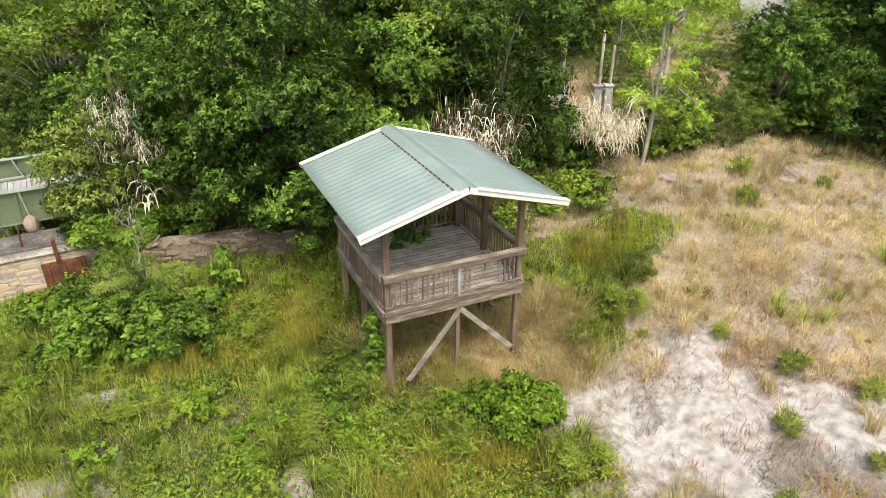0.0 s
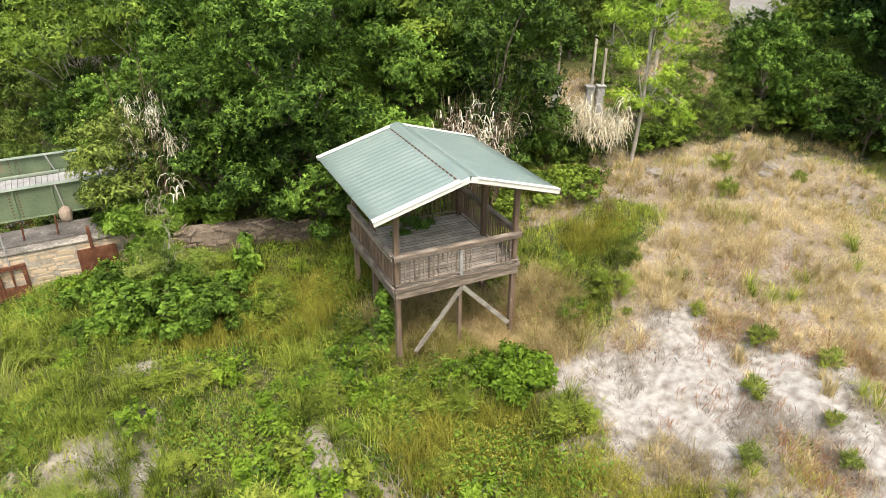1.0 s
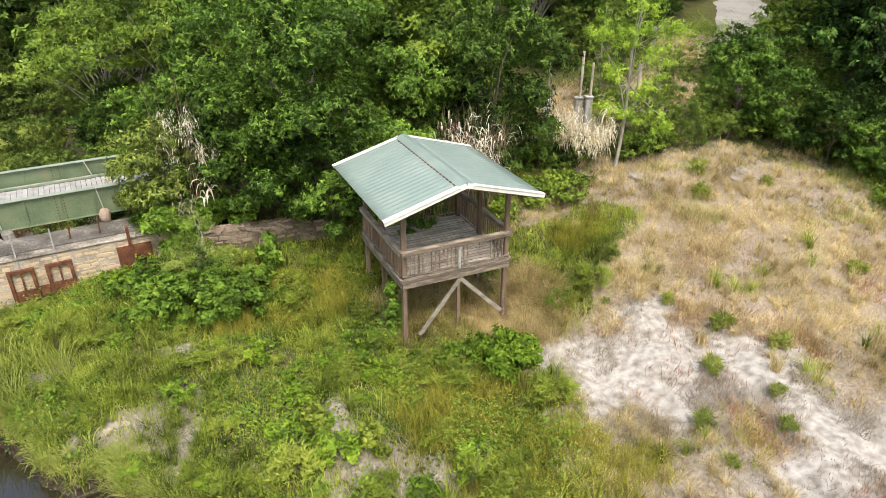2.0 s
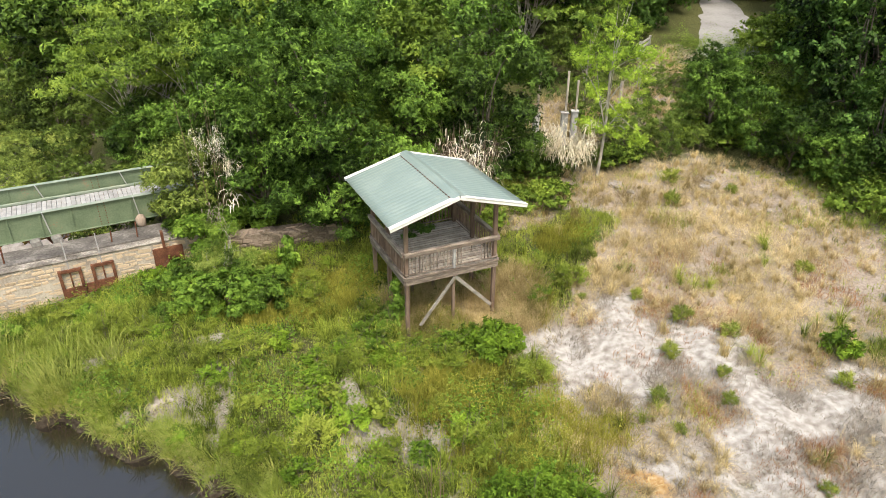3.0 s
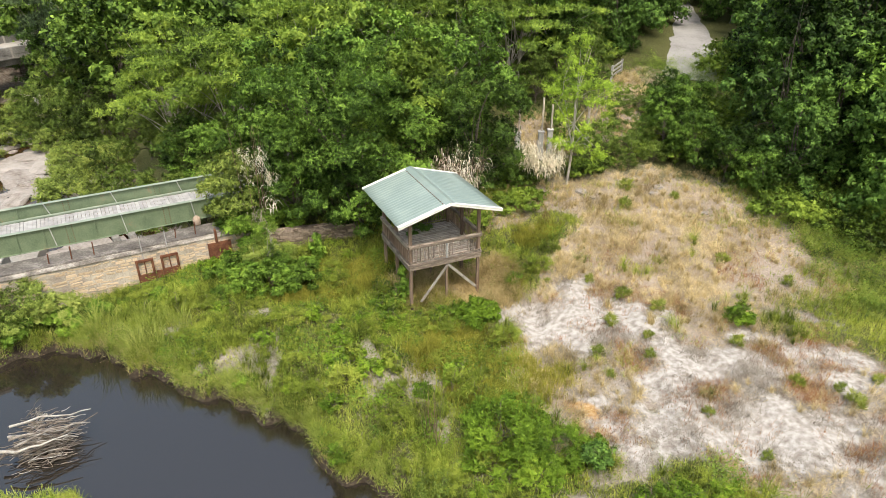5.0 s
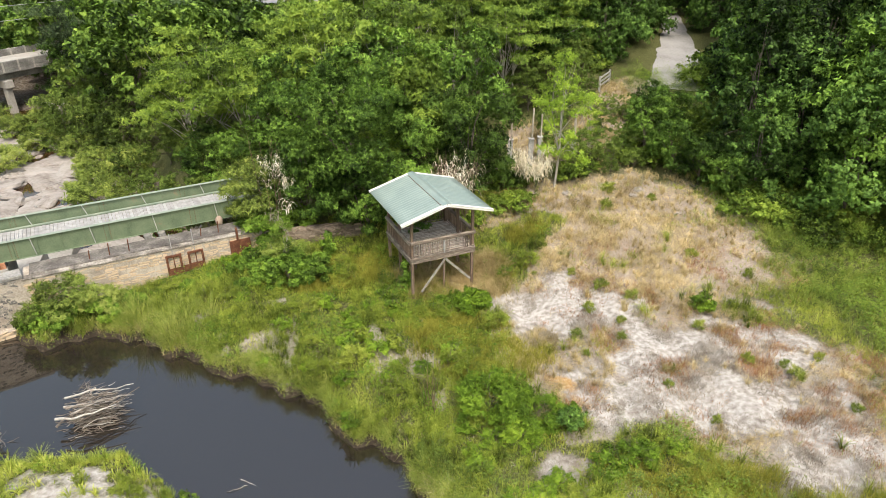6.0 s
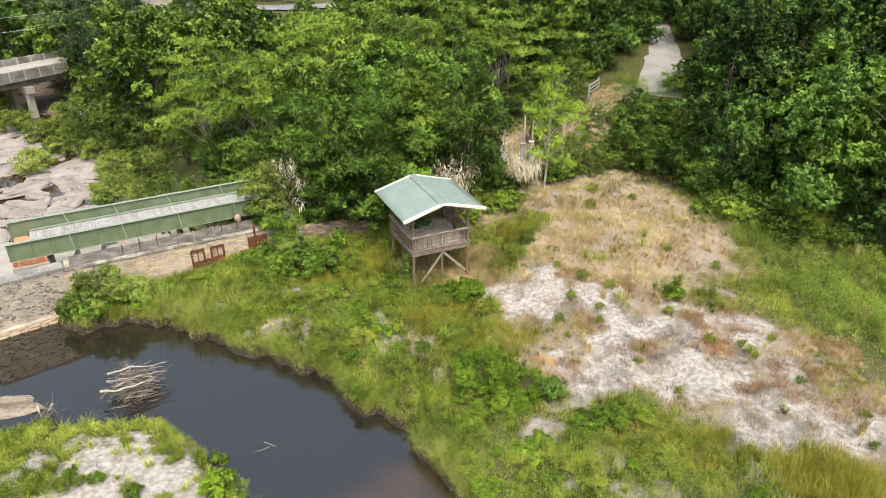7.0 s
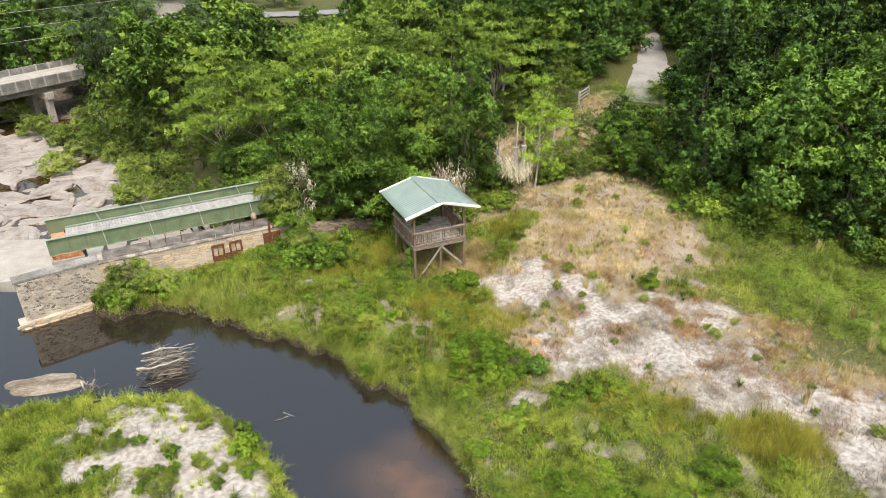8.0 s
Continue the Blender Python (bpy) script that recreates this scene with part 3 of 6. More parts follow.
POND = water_material("dark_pond_water", (0.021, 0.017, 0.013))
pond = part("pond_water", arrays("pond_water", [(-60, -45, WATER), (30, -45, WATER), (3.5, -3, WATER), (-4, 9, WATER), (-17, 13.6, WATER), (-22.3, 13.0, WATER), (-27, 14.2, WATER), (-60, 15, WATER)], None, [(0, 1, 2), (0, 2, 3), (0, 3, 4), (0, 4, 5), (0, 5, 6), (0, 6, 7)]), POND)
tagged(pond, "still dark brown pond water reflecting the sky", "water", kind="structure")
pools = part("river_water", arrays("river_water", [(-75, 22, -3.85), (-14, 22, -3.85), (-24, 60, -3.85), (-46, 100, -3.85), (-75, 100, -3.85)], None, [(0, 1, 2), (0, 2, 3), (0, 3, 4)]), water_material("brown_river_water", (0.05, 0.025, 0.012)))
tagged(pools, "shallow brown river pools between the rocks", "water", kind="structure")


# ---- road strips ----
def strip(name, line, width, mat, label, lift=0.03, category="road", far=1.0):
    """A road that follows the ground along a line of points."""
    pts = np.array(line, float)
    t = np.concatenate([[0], np.cumsum(np.linalg.norm(np.diff(pts, axis=0), axis=1))])
    s = np.arange(0, t[-1], 0.8)
    cx, cy = np.interp(s, t, pts[:, 0]), np.interp(s, t, pts[:, 1])
    d = np.stack([np.gradient(cx), np.gradient(cy)], 1)
    d = unit(d)
    across = np.linspace(-0.5, 0.5, 9)
    edge = (1 + 0.3 * (wobble(s, s * 0, 2.0)[:, None] - 0.5) * 2) * np.interp(s, [0, 26], [1.0, far])[:, None]
    px = cx[:, None] - d[:, 1:2] * across * width * edge
    py = cy[:, None] + d[:, 0:1] * across * width * edge
    v = np.stack([px, py, ground_z(px, py) + lift], -1).reshape(-1, 3)
    k = np.arange(len(s) - 1)[:, None] * 9 + np.arange(8)[None]
    q = np.stack([k, k + 9, k + 10, k + 1], -1).reshape(-1, 4)
    ob = part(name, arrays(name, v, q, None, mat, True), mat)
    return tagged(ob, label, category, kind="structure")


strip("road", [(20.4, 41.5), (22.3, 47), (24.4, 54), (26.6, 63), (28.6, 72), (32, 90), (37, 110)], 4.9, ROADM, "worn pale concrete road between the trees", 0.06, far=0.42)
strip("road", [(-70, 128), (-40, 124), (-24, 128), (-5, 140), (20, 160)], 6.5, ASPHALT, "grey asphalt highway beyond the trees", 0.3)


# ---- lookout hut ----
def build_hut():
    W, D, ZD = 3.66, 3.695, 2.37
    RAIL, EAVE, RIDGE = ZD + 0.947, 4.60, 5.33
    hut = thing("lookout_hut", pose(-1.331, 12.843, 0, 0, 0, 24.74), "weathered wooden lookout hut on posts with pale green metal roof", "hut")

    def low(u, v):
        p = hut.matrix_basis @ Vector((u, v, 0))
        return float(ground_z(p.x, p.y)) - 0.3

    # deck boards, laid parallel to the front
    n = 22
    for i in range(n):
        w = D / n
        part("deck_board", box(0.05, W - 0.05, i * w + 0.019, (i + 1) * w - 0.019, ZD - 0.03 + random.uniform(-0.003, 0.003), ZD + 0.008 + random.uniform(-0.004, 0.004), 0.004), DECKWOOD, hut)
    # dark strips stand in for the deep shade, and some dirt, in the board gaps
    for i in range(1, n):
        part("joint_shade_dirt", box(0.06, W - 0.06, i * w - 0.0185, i * w + 0.0185, ZD - 0.028, ZD - 0.004, 0), DARKCONCRETE if i % 3 else RUST, hut, "dark strip for the shade and dirt between deck boards")
    # rim and fascia boards
    for z0, z1, o in ((ZD - 0.33, ZD - 0.115, 0.0), (ZD - 0.105, ZD - 0.005, 0.03)):
        part("fascia_board", box(-o, W + o, -0.04 - o, 0.0, z0, z1), WOOD, hut)
        part("fascia_board", box(-0.04 - o, 0.0, 0.003, D, z0, z1), WOOD, hut)
        part("fascia_board", box(W, W + 0.04 + o, 0.003, D, z0, z1), WOOD, hut)
        part("fascia_board", box(-o, W + o, D, D + 0.04 + o, z0, z1), WOOD, hut)
    for v in np.linspace(0.5, D - 0.5, 5):
        part("joist", box(0.01, W - 0.01, v - 0.02, v + 0.02, ZD - 0.24, ZD - 0.035, 0), POSTWOOD, hut)
    # posts that carry deck and roof
    s = 0.14
    slope = (RIDGE - EAVE) / (W / 2 + 0.75)
    tall = [(0.02, 0.02), (W - 0.02 - s, 0.02), (0.02, D - s - 0.02), (W - 0.02 - s, D - s - 0.02), (W - 0.02 - s, D / 2), (0.02, D / 2), (W * 0.47, D - s - 0.02)]
    for u, v in tall:
        top = EAVE + slope * (min(u + s / 2, W - u - s / 2) + 0.75) - 0.1
        part("post", box(u, u + s, v, v + s, low(u, v), top, 0.01), POSTWOOD, hut)
    for u, v in [(W / 2 + 0.02, 0.02), (W / 2, D / 2), (0.95, D / 2), (W / 2 + 0.7, D - 0.3)]:
        part("short_post", box(u, u + 0.1, v, v + 0.1, low(u, v), ZD - 0.24, 0.008), POSTWOOD, hut)
    # knee braces below the front
    part("brace", beam((W / 2 + 0.07, -0.07, ZD - 0.36), (0.5, -0.1, 0.3), 0.05, 0.13), BRACEWOOD, hut, "pale grey timber brace")
    part("brace", beam((W / 2 + 0.1, -0.07, ZD - 0.36), (W - 0.26, -0.1, 0.48), 0.05, 0.13), BRACEWOOD, hut, "pale grey timber brace")
    # rails
    runs = [((0, 0), (W, 0), 0.04), ((0, 0), (0, D), 0.0), ((W, 0), (W, D), 0.0), ((W * 0.5, D), (W, D), 0.0)]
    for (u0, v0), (u1, v1), o in runs:
        du, dv = u1 - u0, v1 - v0
        if dv == 0:
            y = v0 + (-0.02 if v0 == 0 else 0.02)
            part("rail_cap", box(u0 - o, u1 + o, y - 0.075, y + 0.075, RAIL - 0.04, RAIL), WOOD, hut)
            part("rail_board", box(u0 - 0.03, u1 + 0.03, y - 0.07, y - 0.035, RAIL - 0.16, RAIL - 0.043), WOOD, hut)
            part("bottom_rail", box(u0, u1, y - 0.03, y + 0.03, ZD + 0.075, ZD + 0.115), WOOD, hut)
        else:
            x = u0 + (-0.02 if u0 == 0 else 0.02)
            part("rail_cap", box(x - 0.075, x + 0.075, v0 + 0.06, v1, RAIL - 0.045, RAIL - 0.005), WOOD, hut)
            part("rail_board", box(x - 0.07, x - 0.035, v0 + 0.01, v1, RAIL - 0.16, RAIL - 0.048), WOOD, hut)
            part("bottom_rail", box(x - 0.03, x + 0.03, v0 + 0.06, v1, ZD + 0.075, ZD + 0.115), WOOD, hut)
        length = abs(du) + abs(dv)
        count = int(length / 0.135)
        front = dv == 0 and v0 == 0
        for k in range(1, count):
            f = k / count
            if front and (0.5 < f < 0.53 or 0.6 < f < 0.68 or 0.715 < f < 0.78 or f > 0.94):
                continue
            u, v = u0 + du * f, v0 + dv * f
            u, v = (u, v + (-0.02 if v0 == 0 else 0.02)) if dv == 0 else (u + (-0.02 if u0 == 0 else 0.02), v)
            bottom = ZD + 0.11
            if front and (abs(f - 0.37) < 0.015 or abs(f - 0.69) < 0.02):
                bottom = ZD + 0.55
            h = 0.019
            part("baluster", box(u - h, u + h, v - h, v + h, bottom, RAIL - 0.045, 0.003), POSTWOOD if not front else WOOD, hut)
    part("rail_post", box(W * 0.5, W * 0.5 + 0.09, -0.075, 0.015, ZD, RAIL - 0.045), PALEWOOD, hut, "split pale grey rail post")
    # roof: ribbed sheets on two slopes
    over_l, over_r, over_f, over_b = 0.69, 0.81, 0.535, 0.785
    for ue in (-over_l, W + over_r):
        span = D + over_f + over_b
        prof = [(0, 0), (0.13, 0.0), (0.145, 0.008), (0.17, 0.008), (0.185, 0)]
        vs, pitch = [], 0.229
        k = 0
        while k * pitch < span:
            vs += [(k * pitch + a, h) for a, h in prof if k * pitch + a < span]
            k += 1
        vs.append((span, 0.0))
        vv = np.array(vs)
        along = np.linspace(0, 1, 6)
        rows = []
        for a in along:
            u = W / 2 + (ue - W / 2) * a
            z = RIDGE + (EAVE - RIDGE) * a
            rows.append(np.stack([np.full(len(vv), u), vv[:, 0] - over_f, z + vv[:, 1]], 1))
        v = np.concatenate(rows)
        m = len(vv)
        k = np.arange(5)[:, None] * m + np.arange(m - 1)[None]
        q = np.stack([k, k + 1, k + 1 + m, k + m], -1).reshape(-1, 4)
        ob = part("roof_sheet", arrays("roof_sheet", v, q, None, ROOFING), ROOFING, hut)
        mod = ob.modifiers.new("thickness", "SOLIDIFY")
        mod.thickness, mod.offset = 0.012, 0
    # purlins and rafters below the sheets
    for ue, sgn in ((-over_l, -1), (W + over_r, 1)):
        for v in np.linspace(-0.42, D + 0.68, 6):
            part("rafter", beam((W / 2, v, RIDGE - 0.10), (ue - sgn * 0.06, v, EAVE - 0.085), 0.045, 0.13, 0), POSTWOOD, hut)
        part("eave_beam", box(0.03 if sgn < 0 else W - 0.15, 0.15 if sgn < 0 else W - 0.03, -0.3, D + 0.5, EAVE + 0.02, EAVE + 0.16), POSTWOOD, hut)
    # ridge cap with a folded edge on either side
    bm = bmesh.new()
    for sgn in (-1, 1):
        prof = [(0, RIDGE + 0.055), (sgn * 0.10, RIDGE + 0.035), (sgn * 0.26, RIDGE - 0.26 * slope + 0.034), (sgn * 0.265, RIDGE - 0.26 * slope + 0.012)]
        ends = [[bm.verts.new((W / 2 + a, v, z)) for a, z in prof] for v in (-over_f - 0.01, D + over_b + 0.01)]
        for i in range(3):
            bm.faces.new((ends[0][i], ends[1][i], ends[1][i + 1], ends[0][i + 1]))
    cap = part("ridge_cap", bm, ROOFING, hut)
    mod = cap.modifiers.new("thickness", "SOLIDIFY")
    mod.thickness = 0.006
    # dark strips between the ribs along the left edge of the cap
    for k in range(int((D + over_f + over_b) / 0.229)):
        v = -over_f + k * 0.229
        part("cap_edge_strip", box(W / 2 - 0.285, W / 2 - 0.262, v + 0.01, v + 0.12, RIDGE - 0.275 * slope + 0.002, RIDGE - 0.265 * slope + 0.03, 0), RUST, hut)
    # white gable trim
    for v in (-over_f - 0.03, D + over_b):
        for ue in (-over_l, W + over_r):
            sgn = -1 if ue < 0 else 1
            part("gable_trim", beam((W / 2 + sgn * 0.012, v + 0.015, RIDGE - 0.03), (ue, v + 0.015, EAVE - 0.035), 0.03, 0.15, 0.004), TRIM, hut)
            part("gable_flashing", beam((W / 2 + sgn * 0.2, v + (0.07 if v < 0 else -0.04), RIDGE - 0.2 * slope + 0.03), (ue, v + (0.07 if v < 0 else -0.04), EAVE + 0.03), 0.2, 0.012, 0.002), TRIM, hut)
    return hut


HUT = build_hut()


# ---- dam wall, gates and footbridge ----
def stone_meshes(name, mat, seed, count=6):
    rng = np.random.default_rng(seed)
    out = []
    for k in range(count):
        bm = bmesh.new()
        bmesh.ops.create_icosphere(bm, subdivisions=1, radius=0.5)
        for v in bm.verts:
            v.co = Vector([math.copysign(abs(c) ** 0.24, c) * 0.54 for c in v.co]) * rng.uniform(0.78, 1.15)
        me = bpy.data.meshes.new(name)
        bm.to_mesh(me)
        bm.free()
        me.materials.append(mat)
        out.append(me)
    return out


PALES_M, DARKS_M, GREYS_M = stone_meshes("stone", STONE, 1, 10), stone_meshes("stone", DARKSTONE, 2, 10), stone_meshes("stone", GREYSTONE, 3, 10)


def stones_on(parent, p, q, z0, z1, meshes, rng, size=(0.45, 0.2), limit=200, keep=0.8, tilt=7, proud=1.0):
    """Rubble stones bedded in a wall's face from p to q."""
    p, q = Vector(p), Vector(q)
    d = q - p
    turn = math.atan2(d.y, d.x)
    z, n = z0, 0
    while z < z1 - 0.06:
        h = size[1] * rng.uniform(0.6, 1.6)
        h = min(h, z1 - z)
        s = rng.uniform(-0.3, 0)
        while s < d.length and n < limit:
            w = size[0] * rng.uniform(0.5, 1.6)
            if rng.random() < keep and s + w / 2 > 0.1 and s + w / 2 < d.length - 0.1:
                c = p + d * ((s + w / 2) / d.length)
                ob = new("stone", meshes[int(rng.integers(len(meshes)))])
                ob.parent = parent
                ob.matrix_basis = parent.matrix_basis.inverted() @ (pose(c.x, c.y, z + h / 2 + rng.normal(0, 0.015), rng.normal(0, 4), rng.normal(0, tilt), math.degrees(turn)) @ Matrix.Diagonal((w * 0.99, (0.03 + 0.06 * rng.random()) * proud, h * rng.uniform(0.8, 1.1), 1)))
                n += 1
            s += w
        z += h


def slab(line, thick, z0, z1, back):
    """A wall mass along a line of points, with thick metres behind its face."""
    bm = bmesh.new()
    pts = [Vector((x, y, 0)) for x, y in line]
    front, rear = [], []
    for i, p in enumerate(pts):
        a, b = pts[max(0, i - 1)], pts[min(len(pts) - 1, i + 1)]
        d = (b - a).normalized()
        nrm = Vector((-d.y, d.x, 0)) * back
        front.append(p)
        rear.append(p + nrm * thick)
    ring = front + rear[::-1]
    lo = [bm.verts.new((v.x, v.y, z0)) for v in ring]
    hi = [bm.verts.new((v.x, v.y, z1)) for v in ring]
    n = len(ring)
    bm.faces.new(hi)
    bm.faces.new(lo[::-1])
    for i in range(n):
        bm.faces.new((lo[i], lo[(i + 1) % n], hi[(i + 1) % n], hi[i]))
    bmesh.ops.recalc_face_normals(bm, faces=bm.faces)
    bmesh.ops.bevel(bm, geom=[e for e in bm.edges if abs(e.verts[0].co.z - e.verts[1].co.z) < 0.01], offset=0.03, segments=1, affect="EDGES")
    return bm


def wy(x):
    return float(wall_line(np.array(x)))


def build_dam():
    rng = np.random.default_rng(11)
    dam = thing("dam_wall", Matrix(), "long pale rubble stone dam wall with concrete cap", "wall", kind="structure")
    part("core", slab([(-22.3, wy(-22.3)), (-16, wy(-16)), (-9.5, wy(-9.5))], 1.75, -4.2, 0.82, 1), MORTAR, dam)
    part("cap", slab([(-22.3, wy(-22.3) - 0.06), (-16, wy(-16) - 0.06), (-9.6, wy(-9.6) - 0.06)], 0.5, 0.824, 0.92, 1), CAPPING, dam, "streaked pale concrete edge of the dam")
    part("ledge", slab([(-22.2, wy(-22.2) + 0.46), (-16, wy(-16) + 0.46), (-9.7, wy(-9.7) + 0.46)], 1.35, 0.83, 1.0, 1), DARKCONCRETE, dam, "dark mottled concrete ledge")
    stones_on(dam, (-22.2, wy(-22.2), 0), (-10, wy(-10), 0), -1.5, 0.8, PALES_M, rng, (0.5, 0.15), 330, 0.72, 5, 0.5)
    wing = thing("wing_wall", Matrix(), "rubble stone wing wall standing in the pond", "wall", kind="structure")
    part("core", slab([(-26.0, 9.95), (-22.28, 13.03)], 0.8, -3.5, 1.0, 1), MORTAR, wing)
    part("cap", slab([(-26.08, 9.9), (-22.2, 13.02)], 0.95, 1.004, 1.2, 1), CONCRETE, wing, "weathered grey concrete cap")
    part("footing", slab([(-26.2, 9.5), (-22.6, 12.3)], 1.0, -3.5, -1.7, 1), MORTAR, wing, "stepped pale stone footing")
    stones_on(wing, (-26.0, 9.95, 0), (-22.5, 12.85, 0), -1.6, 1.0, GREYS_M, rng, (0.26, 0.11), 300, 0.62, 14)
    stones_on(wing, (-26.2, 9.45, 0), (-22.6, 12.25, 0), -2.2, -1.7, PALES_M, rng, (0.6, 0.22), 30, 0.9)
    ruin = thing("ruined_wall", Matrix(), "brown rubble stone wall half hidden by leaves", "wall", kind="structure")
    part("core", slab([(-9.3, 18.3), (-4.6, 19.6)], 0.7, -0.6, 1.22, 1), DARKMORTAR, ruin)
    stones_on(ruin, (-9.3, 18.28, 0), (-4.6, 19.58, 0), -0.2, 1.42, DARKS_M, rng, (0.46, 0.23), 90, 0.6, 20, 1.0)
    spill = thing("spillway", Matrix(), "broad pale concrete spillway apron beyond the dam", "spillway", kind="structure")
    part("apron", slab([(-60, 15.0), (-31, 15.0), (-25.0, 17.0)], 5.0, -4.4, -1.75, 1), PALECONCRETE, spill)
    part("sill", slab([(-60, 19.0), (-31, 19.0), (-25.0, 21.4)], 4.5, -4.4, -2.6, 1), PALECONCRETE, spill)


build_dam()


def build_gate(u, w, h, label, stem, z0):
    """A rusty sluice frame on the dam's face, with a rod up to the bridge."""
    x, y = u, wy(u) - 0.10
    gate = thing("sluice_gate", pose(x, y, z0, 0, 0, 29.5), label, "sluice gate", "sluice gates")
    part("side_rail", box(0, 0.12, -0.08, 0.06, 0, h), RUST, gate)
    part("side_rail", box(w - 0.12, w, -0.08, 0.06, 0, h), RUST, gate)
    part("top_rail", box(0.121, w - 0.121, -0.06, 0.05, h - 0.13, h), RUST, gate)
    part("bottom_plate", box(0.121, w - 0.121, -0.05, 0.04, 0, h * 0.32), RUST, gate)
    part("mullion", box(w / 2 - 0.03, w / 2 + 0.03, -0.03, 0.03, h * 0.32, h - 0.131), RUST, gate)
    if stem:
        part("rod", beam((w / 2, 0, h - 0.2), (w / 2, 0.2, h + 1.3), 0.05, 0.05), PALEWOOD, gate, "thin grey lifting rod")


build_gate(-16.0, 0.88, 1.28, "rusted open iron sluice gate on the dam", True, -0.8)
build_gate(-14.92, 0.9, 1.15, "rusted open iron sluice gate on the dam", True, -0.66)
link = part("link_plate", box(0.9, 1.23, -0.04, 0.03, 0.0, 0.42), RUST)
link.matrix_basis = pose(-16.0, wy(-16.0) - 0.10, -0.74, 0, 0, 29.5)
tagged(link, "rusted iron plate between the two gates", "iron plate")
plate = thing("iron_plate", pose(-12.75, wy(-12.75) - 0.14, -0.35, 0, 0, 29.5), "solid rusted iron gate plate leaning on the dam", "sluice gate", "sluice gates")
part("panel", box(0, 1.25, -0.05, 0.03, 0, 0.95), RUST, plate)
for k in (0.15, 0.6, 1.05):
    part("rib", box(k, k + 0.07, -0.09, -0.051, 0.02, 0.93), RUST, plate)
part("frame", box(0.45, 0.56, -0.12, 0.1, 0.96, 1.75), RUST, plate)
for k, x in enumerate((-19.7, -17.9, -14.4, -13.5, -12.0, -18.8)):
    post = part("iron_rod", beam((0, 0, 0), (0.04, 0.02, 0.55 + 0.2 * (k % 2)), 0.05, 0.05), RUST)
    post.matrix_basis = pose(x, wy(x) + 0.75, 0.98)
    tagged(post, "short rusted iron rod set in the ledge", "iron rod", "rods on the dam")


def build_footbridge():
    L, gap = 17.6, 3.3
    bridge = thing("footbridge", pose(-25.68, 13.5, 0, 0, 0, 29.8), "green riveted steel girder footbridge with grey plank deck", "bridge")
    rivet = arrays("rivet", [(-0.032, 0, 0), (0, 0, -0.032), (0.032, 0, 0), (0, 0, 0.032), (0, -0.014, 0)], None, [[0, 1, 4], [1, 2, 4], [2, 3, 4], [3, 0, 4]], RUST)
    for v, Z0, Z1 in ((0.0, 1.24, 2.33), (gap, 1.3, 2.46)):
        girder = part("girder", box(0, L, v - 0.01, v + 0.01, Z0, Z1, 0), GIRDER, bridge)
        part("top_flange", box(-0.02, L, v - 0.13, v + 0.13, Z1 + 0.001, Z1 + 0.026, 0.004), GIRDERTOP, girder, "paler green top flange")
        part("bottom_flange", box(-0.02, L, v - 0.13, v + 0.13, Z0 - 0.026, Z0 - 0.001, 0.004), GIRDER, girder)
        for k in range(16):
            x = 0.06 + k * 1.2
            if x < L:
                part("stiffener", box(x - 0.035, x + 0.035, v - 0.075, v - 0.011, Z0, Z1, 0.004), GIRDER, girder)
                if k % 4 == 2:
                    rows = [(x + s * 0.14, z) for s in (-1, 1) for z in np.linspace(Z0 + 0.06, Z1 - 0.06, 9)]
                    for a, z in rows:
                        head = part("rivet", rivet, RUST, girder)
                        head.matrix_basis = Matrix.Translation((a, v - 0.012, z))
    # plank deck
    n = int((L - 1.1) / 0.2)
    for k in range(n):
        x = 1.1 + k * 0.2
        part("plank", box(x + 0.006, x + 0.194, 0.2 + random.uniform(-0.02, 0.02), gap - 0.3 + random.uniform(-0.03, 0.03), 1.69 + random.uniform(-0.006, 0.006), 1.735 + random.uniform(-0.006, 0.006), 0.004), PALEWOOD, bridge)
    for v in (0.35, gap - 0.5):
        part("stringer", box(1.0, L, v - 0.06, v + 0.06, 1.5, 1.685, 0.005), RUST, bridge)
    for k in range(9):
        part("cross_beam", box(1.0 + 2 * k, 1.1 + 2 * k, 0.011, gap - 0.011, 1.33, 1.495, 0.004), GIRDER, bridge)
    part("kerb", box(1.1, L, gap - 0.27, gap - 0.14, 1.74, 1.84, 0.01), GIRDERTOP, bridge, "pale edge strip of the deck")
    part("tie_bar", box(0.2, 1.05, 0.3, gap - 0.3, 1.45, 1.52, 0.004), BRICK, bridge, "orange rusted end panel")
    # stone block hanging under the girder and rusted brackets
    for x in (9.3, 10.1, 13.5):
        bm = bmesh.new()
        bmesh.ops.create_icosphere(bm, subdivisions=2, radius=0.3)
        for v in bm.verts:
            v.co.z *= 1.1
            v.co.x *= 0.8
            v.co += noise.noise_vector(v.co * 3) * 0.05
        if x < 13:
            bm.free()
            bm = box(-0.2, 0.2, -0.17, 0.17, -0.32, 0.26, 0.05)
            ob = part("bearing_block", bm, CONCRETE, bridge, "chipped grey stone bearing block")
            ob.matrix_basis = pose(x, -0.25, 1.0, 4, -6, 8)
            continue
        ob = part("bearing_block", bm, DARKSTONE, bridge, "rounded brown stone bearing block")
        ob.matrix_basis = pose(x, -0.3, 1.22)
    for x in (9.0, 9.7):
        part("bracket", beam((x, 0.0, 1.21), (x + 0.2, 0.3, 0.7), 0.1, 0.1), RUST, bridge, "rusted bracket")
